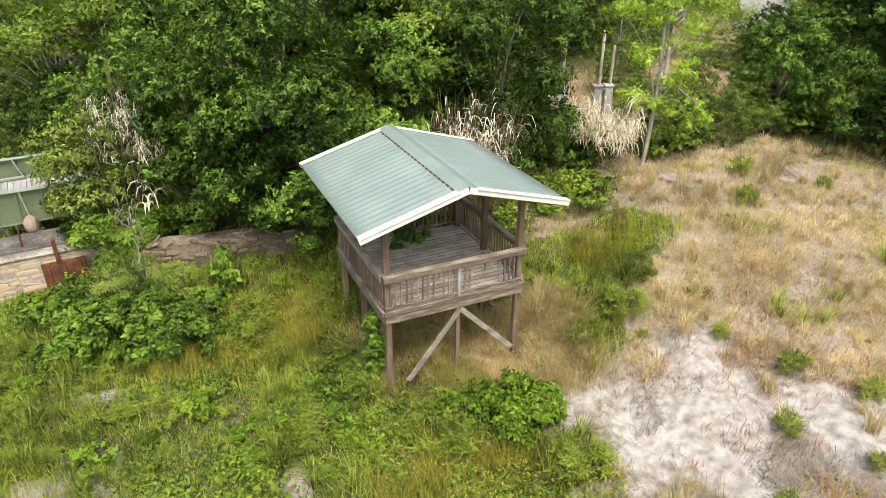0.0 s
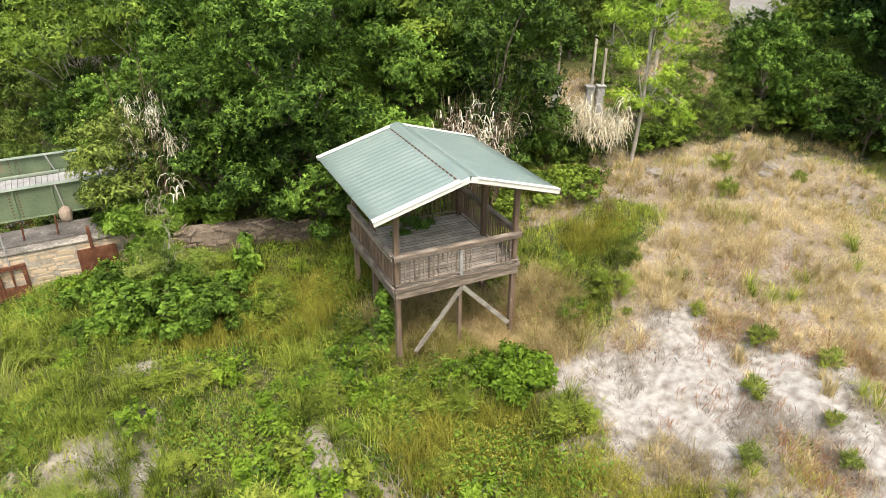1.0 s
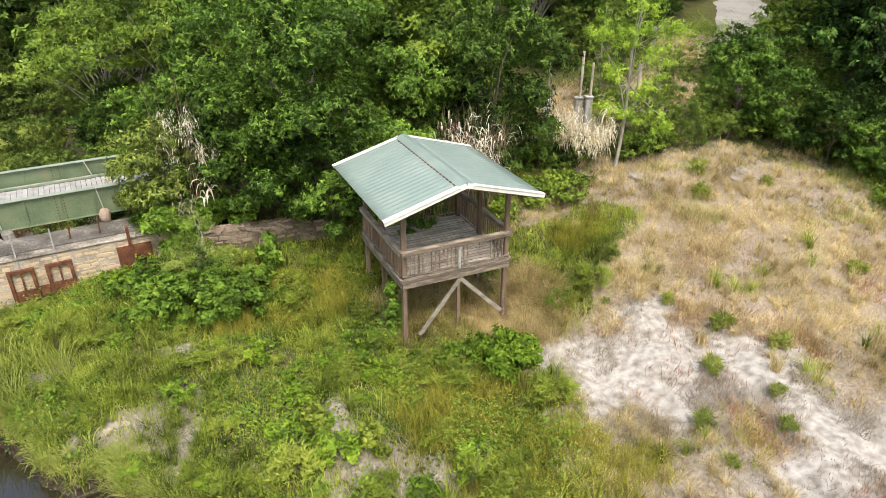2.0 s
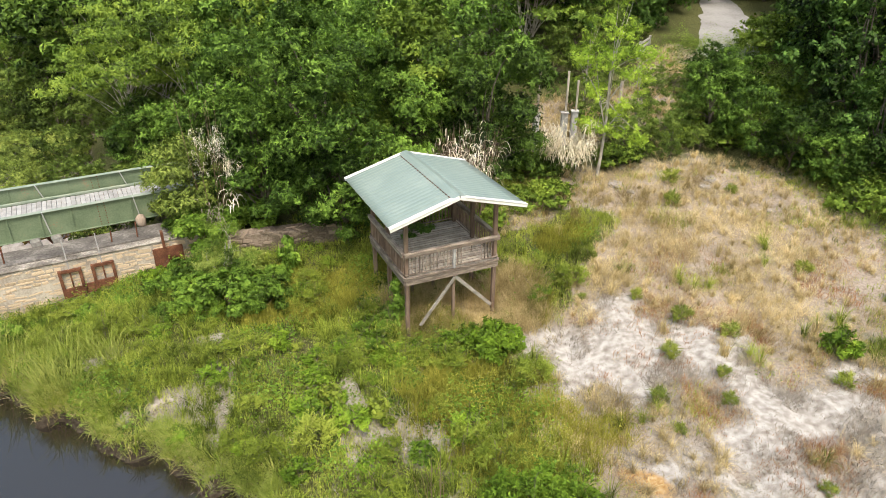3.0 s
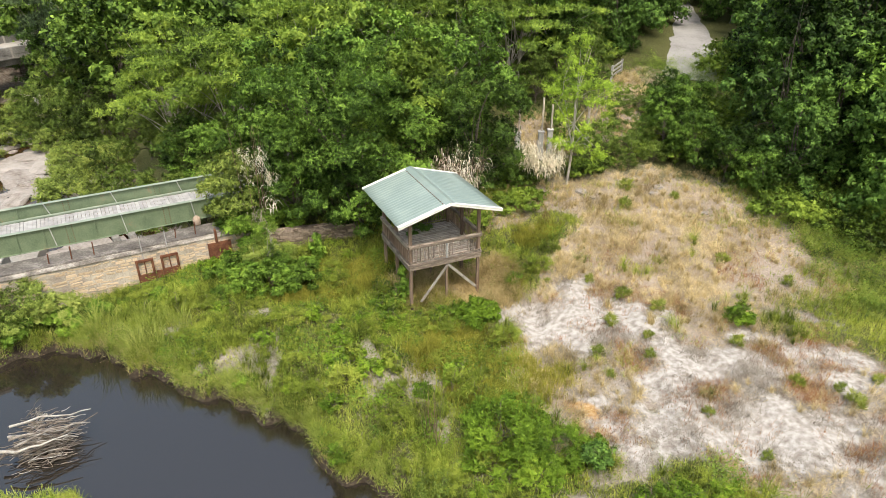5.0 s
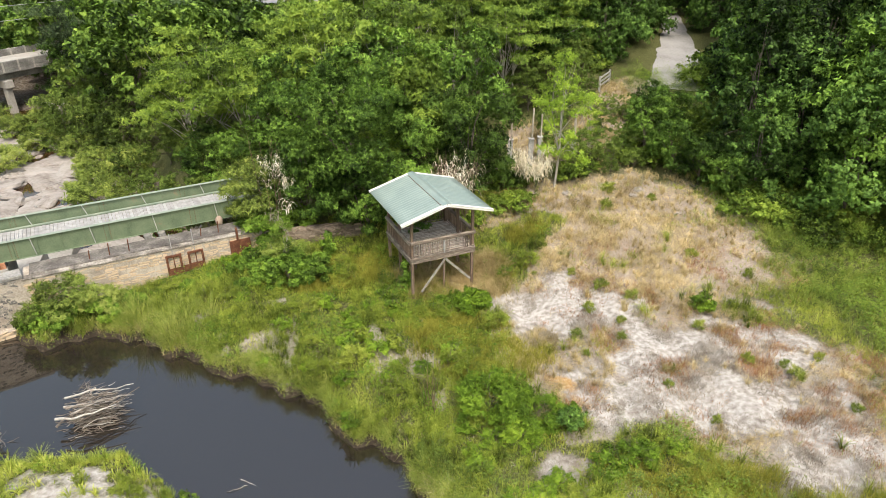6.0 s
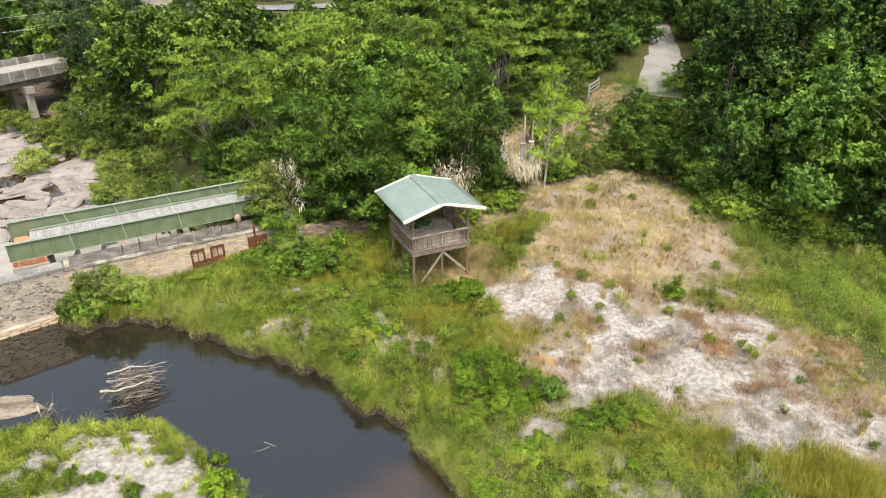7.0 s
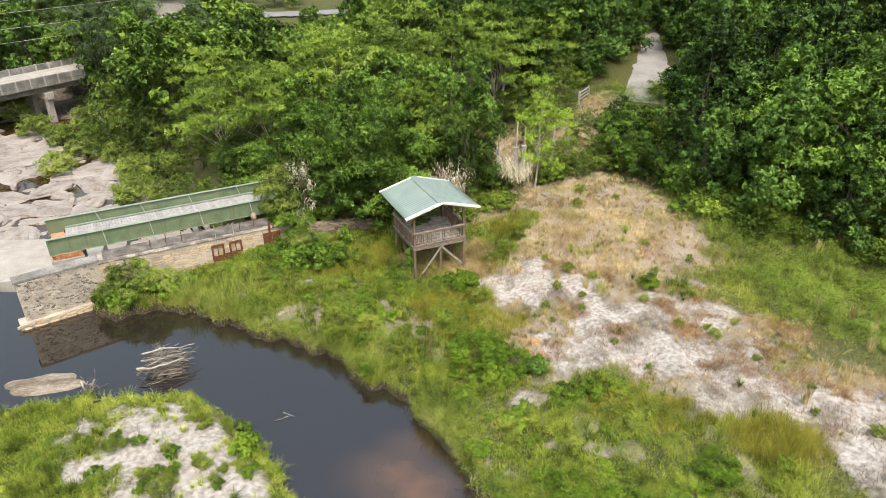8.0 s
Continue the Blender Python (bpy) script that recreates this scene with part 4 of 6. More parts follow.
    for x in (3.4, 6.4, 9.8, 13.4):
        part("cable", beam((x - 0.2, gap - 0.16, 2.5), (x, gap - 0.09, 1.8), 0.045, 0.045, 0), STEEL, bridge, "thin grey tie")
        part("cable", beam((x, -0.16, 2.38), (x + 0.12, -0.09, 1.3), 0.045, 0.045, 0), STEEL, bridge, "thin grey tie")
    # brick abutment below the open end
    pier = thing("brick_pier", pose(-25.68, 13.5, 0, 0, 0, 29.8), "orange brick and concrete pier under the footbridge", "pier", kind="structure")
    part("base", box(0.0, 2.0, -0.25, gap + 0.3, -4.2, 0.85, 0.03), PALECONCRETE, pier)
    r = 0
    for z in np.arange(0.855, 1.2, 0.075):
        for v in np.arange(-0.2, gap + 0.1, 0.23):
            part("brick", box(0.1, 0.32, v + (0.11 if r % 2 else 0), v + 0.22 + (0.11 if r % 2 else 0), z, z + 0.068, 0.004), BRICK, pier)
        for u in np.arange(0.33, 1.9, 0.23):
            part("brick", box(u, u + 0.22, -0.2, -0.1, z, z + 0.068, 0.004), BRICK, pier)
        r += 1


build_footbridge()


# ---- trees and shrubs ----
def spray(rng, centres, outward, per, radius, length, width, flat=0.75, droop=0.2, hang=0.0):
    """Leaves gathered in clumps: twigs spread round each centre, each ending in a rosette of leaves."""
    n, up = len(centres), np.array([0, 0, 1.0])
    each = 7
    twigs = max(2, round(per / each))
    d = unit(rng.normal(size=(n, twigs, 3)) * 0.8 + outward[:, None] * 0.6 + up * 0.6)
    r = radius * rng.uniform(0.35, 1.1, (n, twigs, 1)) * rng.uniform(0.65, 1.4, (n, 1, 1))
    tip = centres[:, None] - outward[:, None] * radius * 0.45 + d * r * np.array([1, 1, flat])
    d, tip = np.repeat(d.reshape(-1, 3), each, 0), np.repeat(tip.reshape(-1, 3), each, 0)
    k = len(d)
    around = unit(np.cross(d, rng.normal(size=(k, 3))))
    lift = rng.uniform(0.0, 0.9, (k, 1))
    way = unit(around + d * lift + np.array([0, 0, -hang]))
    nrm = unit(d * 1.1 - around * lift * 0.5 + 0.35 * up + rng.normal(0, 0.28, (k, 3)))
    size = rng.uniform(0.65, 1.3, k)
    foot = tip - d * (rng.uniform(0, 1.3, (k, 1)) * length)
    return leaves(foot, way, nrm, length * size, width * size, droop)


def on_lobes(rng, lobes, count, low=-0.35, deep=0.75):
    """Clump centres gathered on bumps over the skin of overlapping rounded lobes, and their outward directions."""
    c, o = [], []
    bumps = [unit(rng.normal(size=(9, 3)) + [0, 0, 0.25]) for _ in lobes]
    areas = np.array([r[0] * r[1] + r[2] * (r[0] + r[1]) / 2 for _, r in lobes])
    pick = rng.choice(len(lobes), count * 4, p=areas / areas.sum())
    for i in pick:
        mid, rad = np.array(lobes[i][0]), np.array(lobes[i][1])
        core = bumps[i][rng.integers(9)]
        d = unit(core + rng.normal(0, 0.24, 3))
        if d[2] < low:
            continue
        near = float(d @ core)
        p = mid + d * rad * (0.68 + 0.42 * np.clip((near - 0.72) / 0.28, 0, 1)) * rng.uniform(0.9, 1.1)
        if any(j != i and np.sum(((p - np.array(m)) / np.array(r)) ** 2) < deep * deep for j, (m, r) in enumerate(lobes)):
            continue
        c.append(p)
        o.append(unit(d / rad))
        if len(c) >= count:
            break
    return np.array(c), np.array(o)


def limbs(rng, base, fork, ends, r0, sway=0.12):
    """A trunk from base to the fork and limbs from it to the ends."""
    base, fork = np.array(base, float), np.array(fork, float)
    t = np.linspace(0, 1, 5)[:, None]
    trunk = base + (fork - base) * t + np.sin(t * 3) * rng.normal(0, sway, 3) * [1, 1, 0]
    paths = [(trunk, r0 * np.linspace(1.25, 0.7, 5))]
    for e in ends:
        t = np.linspace(0, 1, 5)[:, None]
        start = trunk[rng.integers(2, 5)]
        bend = rng.normal(0, sway * 2, 3)
        paths.append((start + (np.array(e) - start) * t + np.sin(t * np.pi) * bend + np.array([0, 0, 0.3]) * np.sin(t * np.pi), r0 * np.linspace(0.42, 0.07, 5)))
    return paths


def tree(name, m, label, lobes, clumps, per, radius, length, width, mat, seed, bark=None, trunk_r=0.18, category="tree", flat=0.75, droop=0.2, low=-0.1, group="", hang=0.0, inner=0.55, fork=None, split=False):
    """A trunk with limbs and a crown of leaf clumps on lobes, built round its own foot."""
    rng = np.random.default_rng(seed)
    t = thing(name, m, label, category, group)
    c, o = on_lobes(rng, lobes, clumps, low)
    if inner:
        k = int(clumps * inner)
        j = rng.integers(0, len(lobes), k)
        mid, rad = np.array([lobes[i][0] for i in j]), np.array([lobes[i][1] for i in j])
        d = unit(rng.normal(size=(k, 3)))
        c, o = np.concatenate([c, mid + d * rad * rng.uniform(0.35, 0.8, (k, 1))]), np.concatenate([o, d])
    v, q = spray(rng, c, o, per, radius, length, width, flat, droop, hang)
    part("crown", arrays("crown", v, q, None, mat), mat, t)
    top = fork if fork is not None else np.mean([l[0] for l in lobes], axis=0) * [1, 1, 0.6]
    ends = list(c[rng.choice(len(c), min(len(c), 9), replace=False)]) + [l[0] for l in lobes[::max(1, len(lobes) // 6)]]
    paths = limbs(rng, (0, 0, -0.4), top, ends, trunk_r)
    tv, tq = tubes(paths[:1] if split else paths, 6 if split else 4)
    stem = part("trunk" if trunk_r > 0.05 else "stem_mass", arrays("trunk", tv, tq, None, bark or BARK, True), bark or BARK, t)
    for p in paths[1:] if split else ():
        tv, tq = tubes([p], 5)
        part("limb", arrays("limb", tv, tq, None, bark or BARK, True), bark or BARK, t)
    if trunk_r <= 0.05:
        tagged(stem, kind="stuff")
    return t


def gz(x, y):
    return float(ground_z(np.array(x), np.array(y)))


def at(x, y, turn=0.0, size=1.0, dz=0.0):
    return pose(x, y, gz(x, y) + dz, 0, 0, turn) @ Matrix.Diagonal((size, size, size, 1))


def lobed(rng, height, radius, count, base=0.35, squash=0.62, spread=0.70):
    """Lobes of a natural crown."""
    out = [((0, 0, height * 0.72), (radius * 0.62, radius * 0.62, height * 0.27))]
    for k in range(count * 2):
        a = 2.4 * k + rng.normal(0, 0.3)
        z = height * (base + (0.86 - base) * (k + rng.random()) / (2 * count))
        spread_k = spread * math.sqrt(max(0.1, 1.06 - (max(0.0, z / height - 0.35) / 0.65) ** 2))
        r = radius * rng.uniform(0.26, 0.46)
        out.append(((math.cos(a) * radius * spread_k * rng.uniform(0.75, 1.15), math.sin(a) * radius * spread_k * rng.uniform(0.75, 1.15), z), (r, r, r * squash)))
    return out


R = np.random.default_rng(21)


def bare_ground(x, y):
    return (1 - step(0.05, 0.5, sand_amount(x, y))) * np.clip(1 - 0.7 * pale_amount(x, y), 0, 1)


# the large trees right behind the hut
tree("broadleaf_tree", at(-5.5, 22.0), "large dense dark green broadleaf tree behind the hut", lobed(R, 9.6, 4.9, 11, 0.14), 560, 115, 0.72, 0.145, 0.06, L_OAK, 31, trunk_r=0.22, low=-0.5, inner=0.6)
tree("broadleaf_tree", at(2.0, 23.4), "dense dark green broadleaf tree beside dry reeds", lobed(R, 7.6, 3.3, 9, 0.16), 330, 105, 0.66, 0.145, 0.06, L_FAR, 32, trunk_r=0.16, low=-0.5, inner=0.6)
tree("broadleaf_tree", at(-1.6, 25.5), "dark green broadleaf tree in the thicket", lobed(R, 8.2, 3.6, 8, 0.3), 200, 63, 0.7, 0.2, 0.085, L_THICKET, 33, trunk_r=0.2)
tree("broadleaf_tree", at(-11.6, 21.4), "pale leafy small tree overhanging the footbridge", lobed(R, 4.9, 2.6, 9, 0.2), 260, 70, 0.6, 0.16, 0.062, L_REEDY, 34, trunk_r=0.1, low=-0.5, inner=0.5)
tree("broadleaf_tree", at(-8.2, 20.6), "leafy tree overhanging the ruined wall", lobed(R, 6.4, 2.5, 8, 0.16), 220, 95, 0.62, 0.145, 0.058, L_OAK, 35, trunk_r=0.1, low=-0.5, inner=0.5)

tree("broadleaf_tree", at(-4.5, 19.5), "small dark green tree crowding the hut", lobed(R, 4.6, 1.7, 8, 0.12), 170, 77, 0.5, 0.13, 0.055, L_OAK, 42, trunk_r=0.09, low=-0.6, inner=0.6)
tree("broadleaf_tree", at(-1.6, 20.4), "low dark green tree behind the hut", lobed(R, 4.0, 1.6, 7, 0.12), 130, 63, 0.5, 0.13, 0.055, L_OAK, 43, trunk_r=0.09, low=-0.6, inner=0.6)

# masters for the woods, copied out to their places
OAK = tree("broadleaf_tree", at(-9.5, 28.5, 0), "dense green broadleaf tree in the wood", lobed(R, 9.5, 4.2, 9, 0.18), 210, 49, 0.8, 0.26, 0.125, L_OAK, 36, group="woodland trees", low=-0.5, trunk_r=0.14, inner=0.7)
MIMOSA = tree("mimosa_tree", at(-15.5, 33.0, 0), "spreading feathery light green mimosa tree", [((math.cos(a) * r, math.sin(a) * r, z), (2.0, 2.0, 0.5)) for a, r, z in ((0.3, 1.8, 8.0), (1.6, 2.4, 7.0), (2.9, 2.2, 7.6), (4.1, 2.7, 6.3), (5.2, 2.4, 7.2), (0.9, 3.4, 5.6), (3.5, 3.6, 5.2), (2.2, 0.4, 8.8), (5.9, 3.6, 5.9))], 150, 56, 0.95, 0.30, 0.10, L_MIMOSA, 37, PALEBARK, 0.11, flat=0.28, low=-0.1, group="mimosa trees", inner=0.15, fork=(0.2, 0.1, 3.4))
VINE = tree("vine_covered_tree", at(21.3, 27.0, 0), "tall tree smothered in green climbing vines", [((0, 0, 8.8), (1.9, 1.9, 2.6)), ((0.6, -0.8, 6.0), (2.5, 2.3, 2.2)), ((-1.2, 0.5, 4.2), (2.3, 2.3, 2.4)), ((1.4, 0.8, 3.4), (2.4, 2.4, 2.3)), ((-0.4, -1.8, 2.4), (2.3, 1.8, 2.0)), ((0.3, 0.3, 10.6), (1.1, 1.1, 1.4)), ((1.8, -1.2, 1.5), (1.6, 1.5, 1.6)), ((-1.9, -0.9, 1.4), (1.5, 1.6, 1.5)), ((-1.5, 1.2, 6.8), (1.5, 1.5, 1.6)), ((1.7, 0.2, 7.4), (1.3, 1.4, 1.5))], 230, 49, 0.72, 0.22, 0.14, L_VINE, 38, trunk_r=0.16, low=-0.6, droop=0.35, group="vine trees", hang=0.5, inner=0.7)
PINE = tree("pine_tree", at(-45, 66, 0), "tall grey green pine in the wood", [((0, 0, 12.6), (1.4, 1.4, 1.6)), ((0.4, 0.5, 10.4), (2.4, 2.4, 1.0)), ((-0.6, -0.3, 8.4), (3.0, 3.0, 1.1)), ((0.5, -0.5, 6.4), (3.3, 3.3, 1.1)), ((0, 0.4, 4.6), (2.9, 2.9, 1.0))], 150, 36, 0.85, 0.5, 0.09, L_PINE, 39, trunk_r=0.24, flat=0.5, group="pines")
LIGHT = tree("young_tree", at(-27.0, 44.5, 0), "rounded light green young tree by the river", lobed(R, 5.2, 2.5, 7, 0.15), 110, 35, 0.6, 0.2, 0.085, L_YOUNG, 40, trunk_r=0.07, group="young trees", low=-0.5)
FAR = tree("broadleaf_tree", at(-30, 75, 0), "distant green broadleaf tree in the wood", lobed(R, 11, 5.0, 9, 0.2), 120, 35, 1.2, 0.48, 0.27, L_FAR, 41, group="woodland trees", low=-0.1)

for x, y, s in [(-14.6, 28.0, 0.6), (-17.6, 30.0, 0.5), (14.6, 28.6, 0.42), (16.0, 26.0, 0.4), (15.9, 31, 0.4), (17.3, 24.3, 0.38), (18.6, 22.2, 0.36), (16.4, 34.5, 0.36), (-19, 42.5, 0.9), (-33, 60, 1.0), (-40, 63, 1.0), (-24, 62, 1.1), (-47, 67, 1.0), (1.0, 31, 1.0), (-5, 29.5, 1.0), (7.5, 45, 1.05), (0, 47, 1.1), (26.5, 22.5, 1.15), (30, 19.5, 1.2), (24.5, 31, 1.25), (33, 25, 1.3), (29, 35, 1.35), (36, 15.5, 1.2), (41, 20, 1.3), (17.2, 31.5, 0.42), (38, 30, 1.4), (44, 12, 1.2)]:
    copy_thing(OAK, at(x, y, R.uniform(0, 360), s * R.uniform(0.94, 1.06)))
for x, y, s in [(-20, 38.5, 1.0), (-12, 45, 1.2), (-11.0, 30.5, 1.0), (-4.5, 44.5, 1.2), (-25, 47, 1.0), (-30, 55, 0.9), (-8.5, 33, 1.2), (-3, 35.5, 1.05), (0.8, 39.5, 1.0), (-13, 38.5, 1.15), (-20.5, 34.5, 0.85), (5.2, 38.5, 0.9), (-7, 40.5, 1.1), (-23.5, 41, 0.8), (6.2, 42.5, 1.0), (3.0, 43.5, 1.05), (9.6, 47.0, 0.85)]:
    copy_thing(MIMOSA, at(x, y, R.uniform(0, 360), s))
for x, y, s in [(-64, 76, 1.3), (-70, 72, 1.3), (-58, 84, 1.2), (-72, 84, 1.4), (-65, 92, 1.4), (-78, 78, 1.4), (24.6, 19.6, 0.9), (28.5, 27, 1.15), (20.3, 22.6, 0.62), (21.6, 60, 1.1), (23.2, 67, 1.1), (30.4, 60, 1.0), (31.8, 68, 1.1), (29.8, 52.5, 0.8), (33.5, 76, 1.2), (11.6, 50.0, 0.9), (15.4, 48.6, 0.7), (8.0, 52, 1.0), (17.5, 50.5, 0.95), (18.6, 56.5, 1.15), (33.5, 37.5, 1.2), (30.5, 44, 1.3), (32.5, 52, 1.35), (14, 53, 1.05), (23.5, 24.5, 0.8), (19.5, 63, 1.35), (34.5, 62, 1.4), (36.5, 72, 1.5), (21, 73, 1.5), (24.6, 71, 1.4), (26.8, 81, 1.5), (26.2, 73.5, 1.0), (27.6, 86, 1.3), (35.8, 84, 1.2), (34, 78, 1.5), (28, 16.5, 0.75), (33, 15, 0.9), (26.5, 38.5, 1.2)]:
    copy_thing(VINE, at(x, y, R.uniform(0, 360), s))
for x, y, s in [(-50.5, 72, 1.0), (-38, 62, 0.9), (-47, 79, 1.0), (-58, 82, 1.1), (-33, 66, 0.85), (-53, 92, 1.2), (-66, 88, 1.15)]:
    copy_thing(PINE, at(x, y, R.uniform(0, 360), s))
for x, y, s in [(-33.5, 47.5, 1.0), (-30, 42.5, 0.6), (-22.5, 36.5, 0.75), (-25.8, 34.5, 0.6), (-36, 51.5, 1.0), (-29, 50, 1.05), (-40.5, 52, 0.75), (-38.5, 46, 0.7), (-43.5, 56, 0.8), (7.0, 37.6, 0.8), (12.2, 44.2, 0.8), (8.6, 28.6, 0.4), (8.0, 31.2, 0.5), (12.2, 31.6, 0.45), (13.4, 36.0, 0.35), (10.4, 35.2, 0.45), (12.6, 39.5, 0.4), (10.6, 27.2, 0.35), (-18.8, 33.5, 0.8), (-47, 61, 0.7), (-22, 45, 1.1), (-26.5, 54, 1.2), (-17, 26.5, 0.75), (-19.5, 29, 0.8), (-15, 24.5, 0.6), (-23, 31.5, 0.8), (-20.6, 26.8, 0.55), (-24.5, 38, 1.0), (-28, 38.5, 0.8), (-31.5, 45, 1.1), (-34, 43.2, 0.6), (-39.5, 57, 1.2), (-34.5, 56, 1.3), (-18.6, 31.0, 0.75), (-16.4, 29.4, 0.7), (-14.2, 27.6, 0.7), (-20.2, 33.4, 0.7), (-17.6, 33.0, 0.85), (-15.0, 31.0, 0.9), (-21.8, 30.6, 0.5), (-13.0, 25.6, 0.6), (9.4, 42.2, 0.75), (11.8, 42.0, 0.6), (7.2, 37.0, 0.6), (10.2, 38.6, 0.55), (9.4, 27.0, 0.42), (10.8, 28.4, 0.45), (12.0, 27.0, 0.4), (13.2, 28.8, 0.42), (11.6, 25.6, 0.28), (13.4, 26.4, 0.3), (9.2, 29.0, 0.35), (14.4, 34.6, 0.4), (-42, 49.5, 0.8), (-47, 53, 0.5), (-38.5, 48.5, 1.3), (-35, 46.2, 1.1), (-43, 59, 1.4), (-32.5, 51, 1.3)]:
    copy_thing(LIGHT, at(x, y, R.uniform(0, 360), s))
spots = []
for x in np.arange(-98, 96, 8.0):
    for y in np.arange(50, 150, 8.5):
        px, py = x + R.uniform(-2.6, 2.6), y + R.uniform(-2.6, 2.6)
        road = np.interp(py, [40, 53, 63, 74, 90, 110], [19, 24, 26.8, 29.5, 33, 38])
        high = np.interp(px, [-70, -40, -24, -5, 20, 60], [128, 124, 128, 140, 160, 190])
        valley = np.interp(py, [45, 60, 75, 95, 130], [-27, -40, -60, -75, -75])
        bridge = -56 + (py - 58) * 0.55
        if abs(px - road) < 7.5 or -16 < py - high < 9 or (px < valley and py < 80) or abs(px - bridge) < 8 and py < 100 or (px > -8 and py < 52):
            continue
        if abs(px) > 12 + 0.78 * (py + 25) or (py > 132 and px > -20):
            continue
        spots.append((px, py))
for px, py in spots:
    gap = min(abs(px - 1.2 + 0.19 * (py + 25)) / 7, abs(px - 1.2 + 0.416 * (py + 25)) / 5)
    s = R.uniform(0.7, 1.15) * (0.5 if gap < 1 and py > 58 else 0.4 if -40 < px < -16 and py > 86 else 0.55 if -64 < px < -50 and 92 < py < 112 else 1.0)
    copy_thing(FAR, at(px, py, R.uniform(0, 360), s))
for y in np.arange(-2, 16, 5.0):
    copy_thing(OAK, at(44 + R.uniform(-2, 2), y, R.uniform(0, 360), 1.1))
# small trees added behind the highway bridge to darken the opening below it
for u in (11, 5, -1, -7, -13, -19):
    copy_thing(FAR, at(-53.2 + 0.485 * u - 10.5, 61.5 + 0.875 * u + 5.8, R.uniform(0, 360), 0.42))

# the slender sapling at the edge of the meadow
SAPLING = tree("sapling", at(7.6, 24.0), "slender young tree with pale trunk and sparse light leaves", [((0.1, 0, 4.0), (1.0, 1.0, 0.9)), ((0.7, 0.3, 5.3), (1.4, 1.0, 0.7)), ((-0.6, 0.2, 6.0), (1.1, 1.0, 0.7)), ((0.3, -0.2, 7.2), (0.9, 0.9, 0.8)), ((1.6, 0.2, 5.8), (1.2, 0.9, 0.5)), ((-0.2, 0.1, 2.6), (0.9, 0.9, 0.8)), ((0.2, 0.3, 8.3), (0.7, 0.7, 0.7)), ((1.2, -0.2, 2.2), (0.8, 0.8, 0.8))], 210, 32, 0.5, 0.16, 0.05, L_SAPLING, 51, PALEBARK, 0.075, category="tree", low=-0.8, inner=0.1, fork=(0.1, 0.05, 5.2), split=True)
for x, y, s in [(11.0, 30.0, 0.45), (8.4, 33.0, 0.6)]:
    copy_thing(SAPLING, at(x, y, R.uniform(0, 360), s))

# shrubs
BUSH = tree("shrub", at(-8.3, 14.9), "bushy bright green shrub with broad leaves", lobed(R, 1.6, 1.35, 7, 0.15), 110, 42, 0.36, 0.17, 0.10, L_SHRUB, 61, trunk_r=0.03, category="shrub", low=-0.4, group="shrubs by the dam")
for x, y, s in [(-9.9, 15.6, 0.7), (-7.0, 14.6, 0.75), (-9.5, 14.5, 0.62), (-6.9, 16.1, 0.55), (-11.6, 16.2, 0.55), (-10.9, 17.0, 0.6), (-10.9, 14.6, 0.4), (-12.9, 15.6, 0.35), (-14.2, 15.2, 0.35), (-2.3, 13.3, 0.34), (-1.9, 14.0, 0.42), (-2.9, 14.4, 0.35)]:
    copy_thing(BUSH, at(x, y, R.uniform(0, 360), s))
tree("shrub", at(1.8, 12.0), "rounded glossy green shrub in front of the hut", lobed(R, 1.25, 1.05, 7, 0.2), 120, 49, 0.28, 0.115, 0.065, L_BRIGHT, 62, trunk_r=0.03, category="shrub", low=-0.15)
for x, y, s, dz in [(-10.7, 19.3, 0.85, 0.9), (-9.9, 19.6, 0.9, 0.6), (-11.4, 19.9, 0.8, 1.0), (-10.4, 18.5, 0.6, 0.0), (-12.4, 20.6, 0.75, 0.9), (-9.2, 20.0, 1.0, 0.4)]:
    copy_thing(BUSH, at(x, y, R.uniform(0, 360), s, 0) @ Matrix.Translation((0, 0, dz)))
WALLBUSH = tree("shrub", at(-20.3, 13.2), "olive green fine leaved bush against the dam", lobed(R, 2.3, 1.7, 7, 0.25), 150, 46, 0.42, 0.14, 0.045, L_REEDY, 63, trunk_r=0.03, category="shrub", low=-0.15, group="bushes on the bank")
for x, y, s, in [(-18.6, 13.3, 0.7), (-21.6, 12.2, 0.55), (-28.5, 33, 1.3), (-42, 42, 1.2), (-43, 55.5, 1.5), (-41, 53, 1.3), (-45.5, 54, 1.2), (-33, 42, 1.2), (-29.6, 41, 1.2), (-31, 36, 1.1), (-26.5, 31, 1.0), (-34.5, 47, 1.3), (-9.5, 17.1, 0.6), (-8.5, 17.2, 0.5), (-58.6, 62.1, 1.5), (-51.9, 55.8, 1.3), (-47.1, 52.4, 1.2), (-42.2, 48.2, 1.1), (-43.9, 55.9, 1.8), (-36.5, 45.3, 1.3), (-32.0, 39.3, 1.0)]:
    copy_thing(WALLBUSH, at(x, y, R.uniform(0, 360), s))
for x, y, s in [(-21.2, 12.1, 0.7), (-20.2, 12.2, 0.75), (-18.2, 13.0, 0.7), (-16.9, 13.6, 0.5), (-21.9, 11.9, 0.45)]:
    copy_thing(BUSH, at(x, y, R.uniform(0, 360), s))
POND_BUSH = tree("shrub", at(2.5, 4.4), "large fine leaved green bush beside the sand", lobed(R, 1.5, 1.75, 7, 0.25), 190, 50, 0.36, 0.12, 0.034, L_BRIGHT, 64, trunk_r=0.03, category="shrub", low=-0.15, group="bushes by the pond")
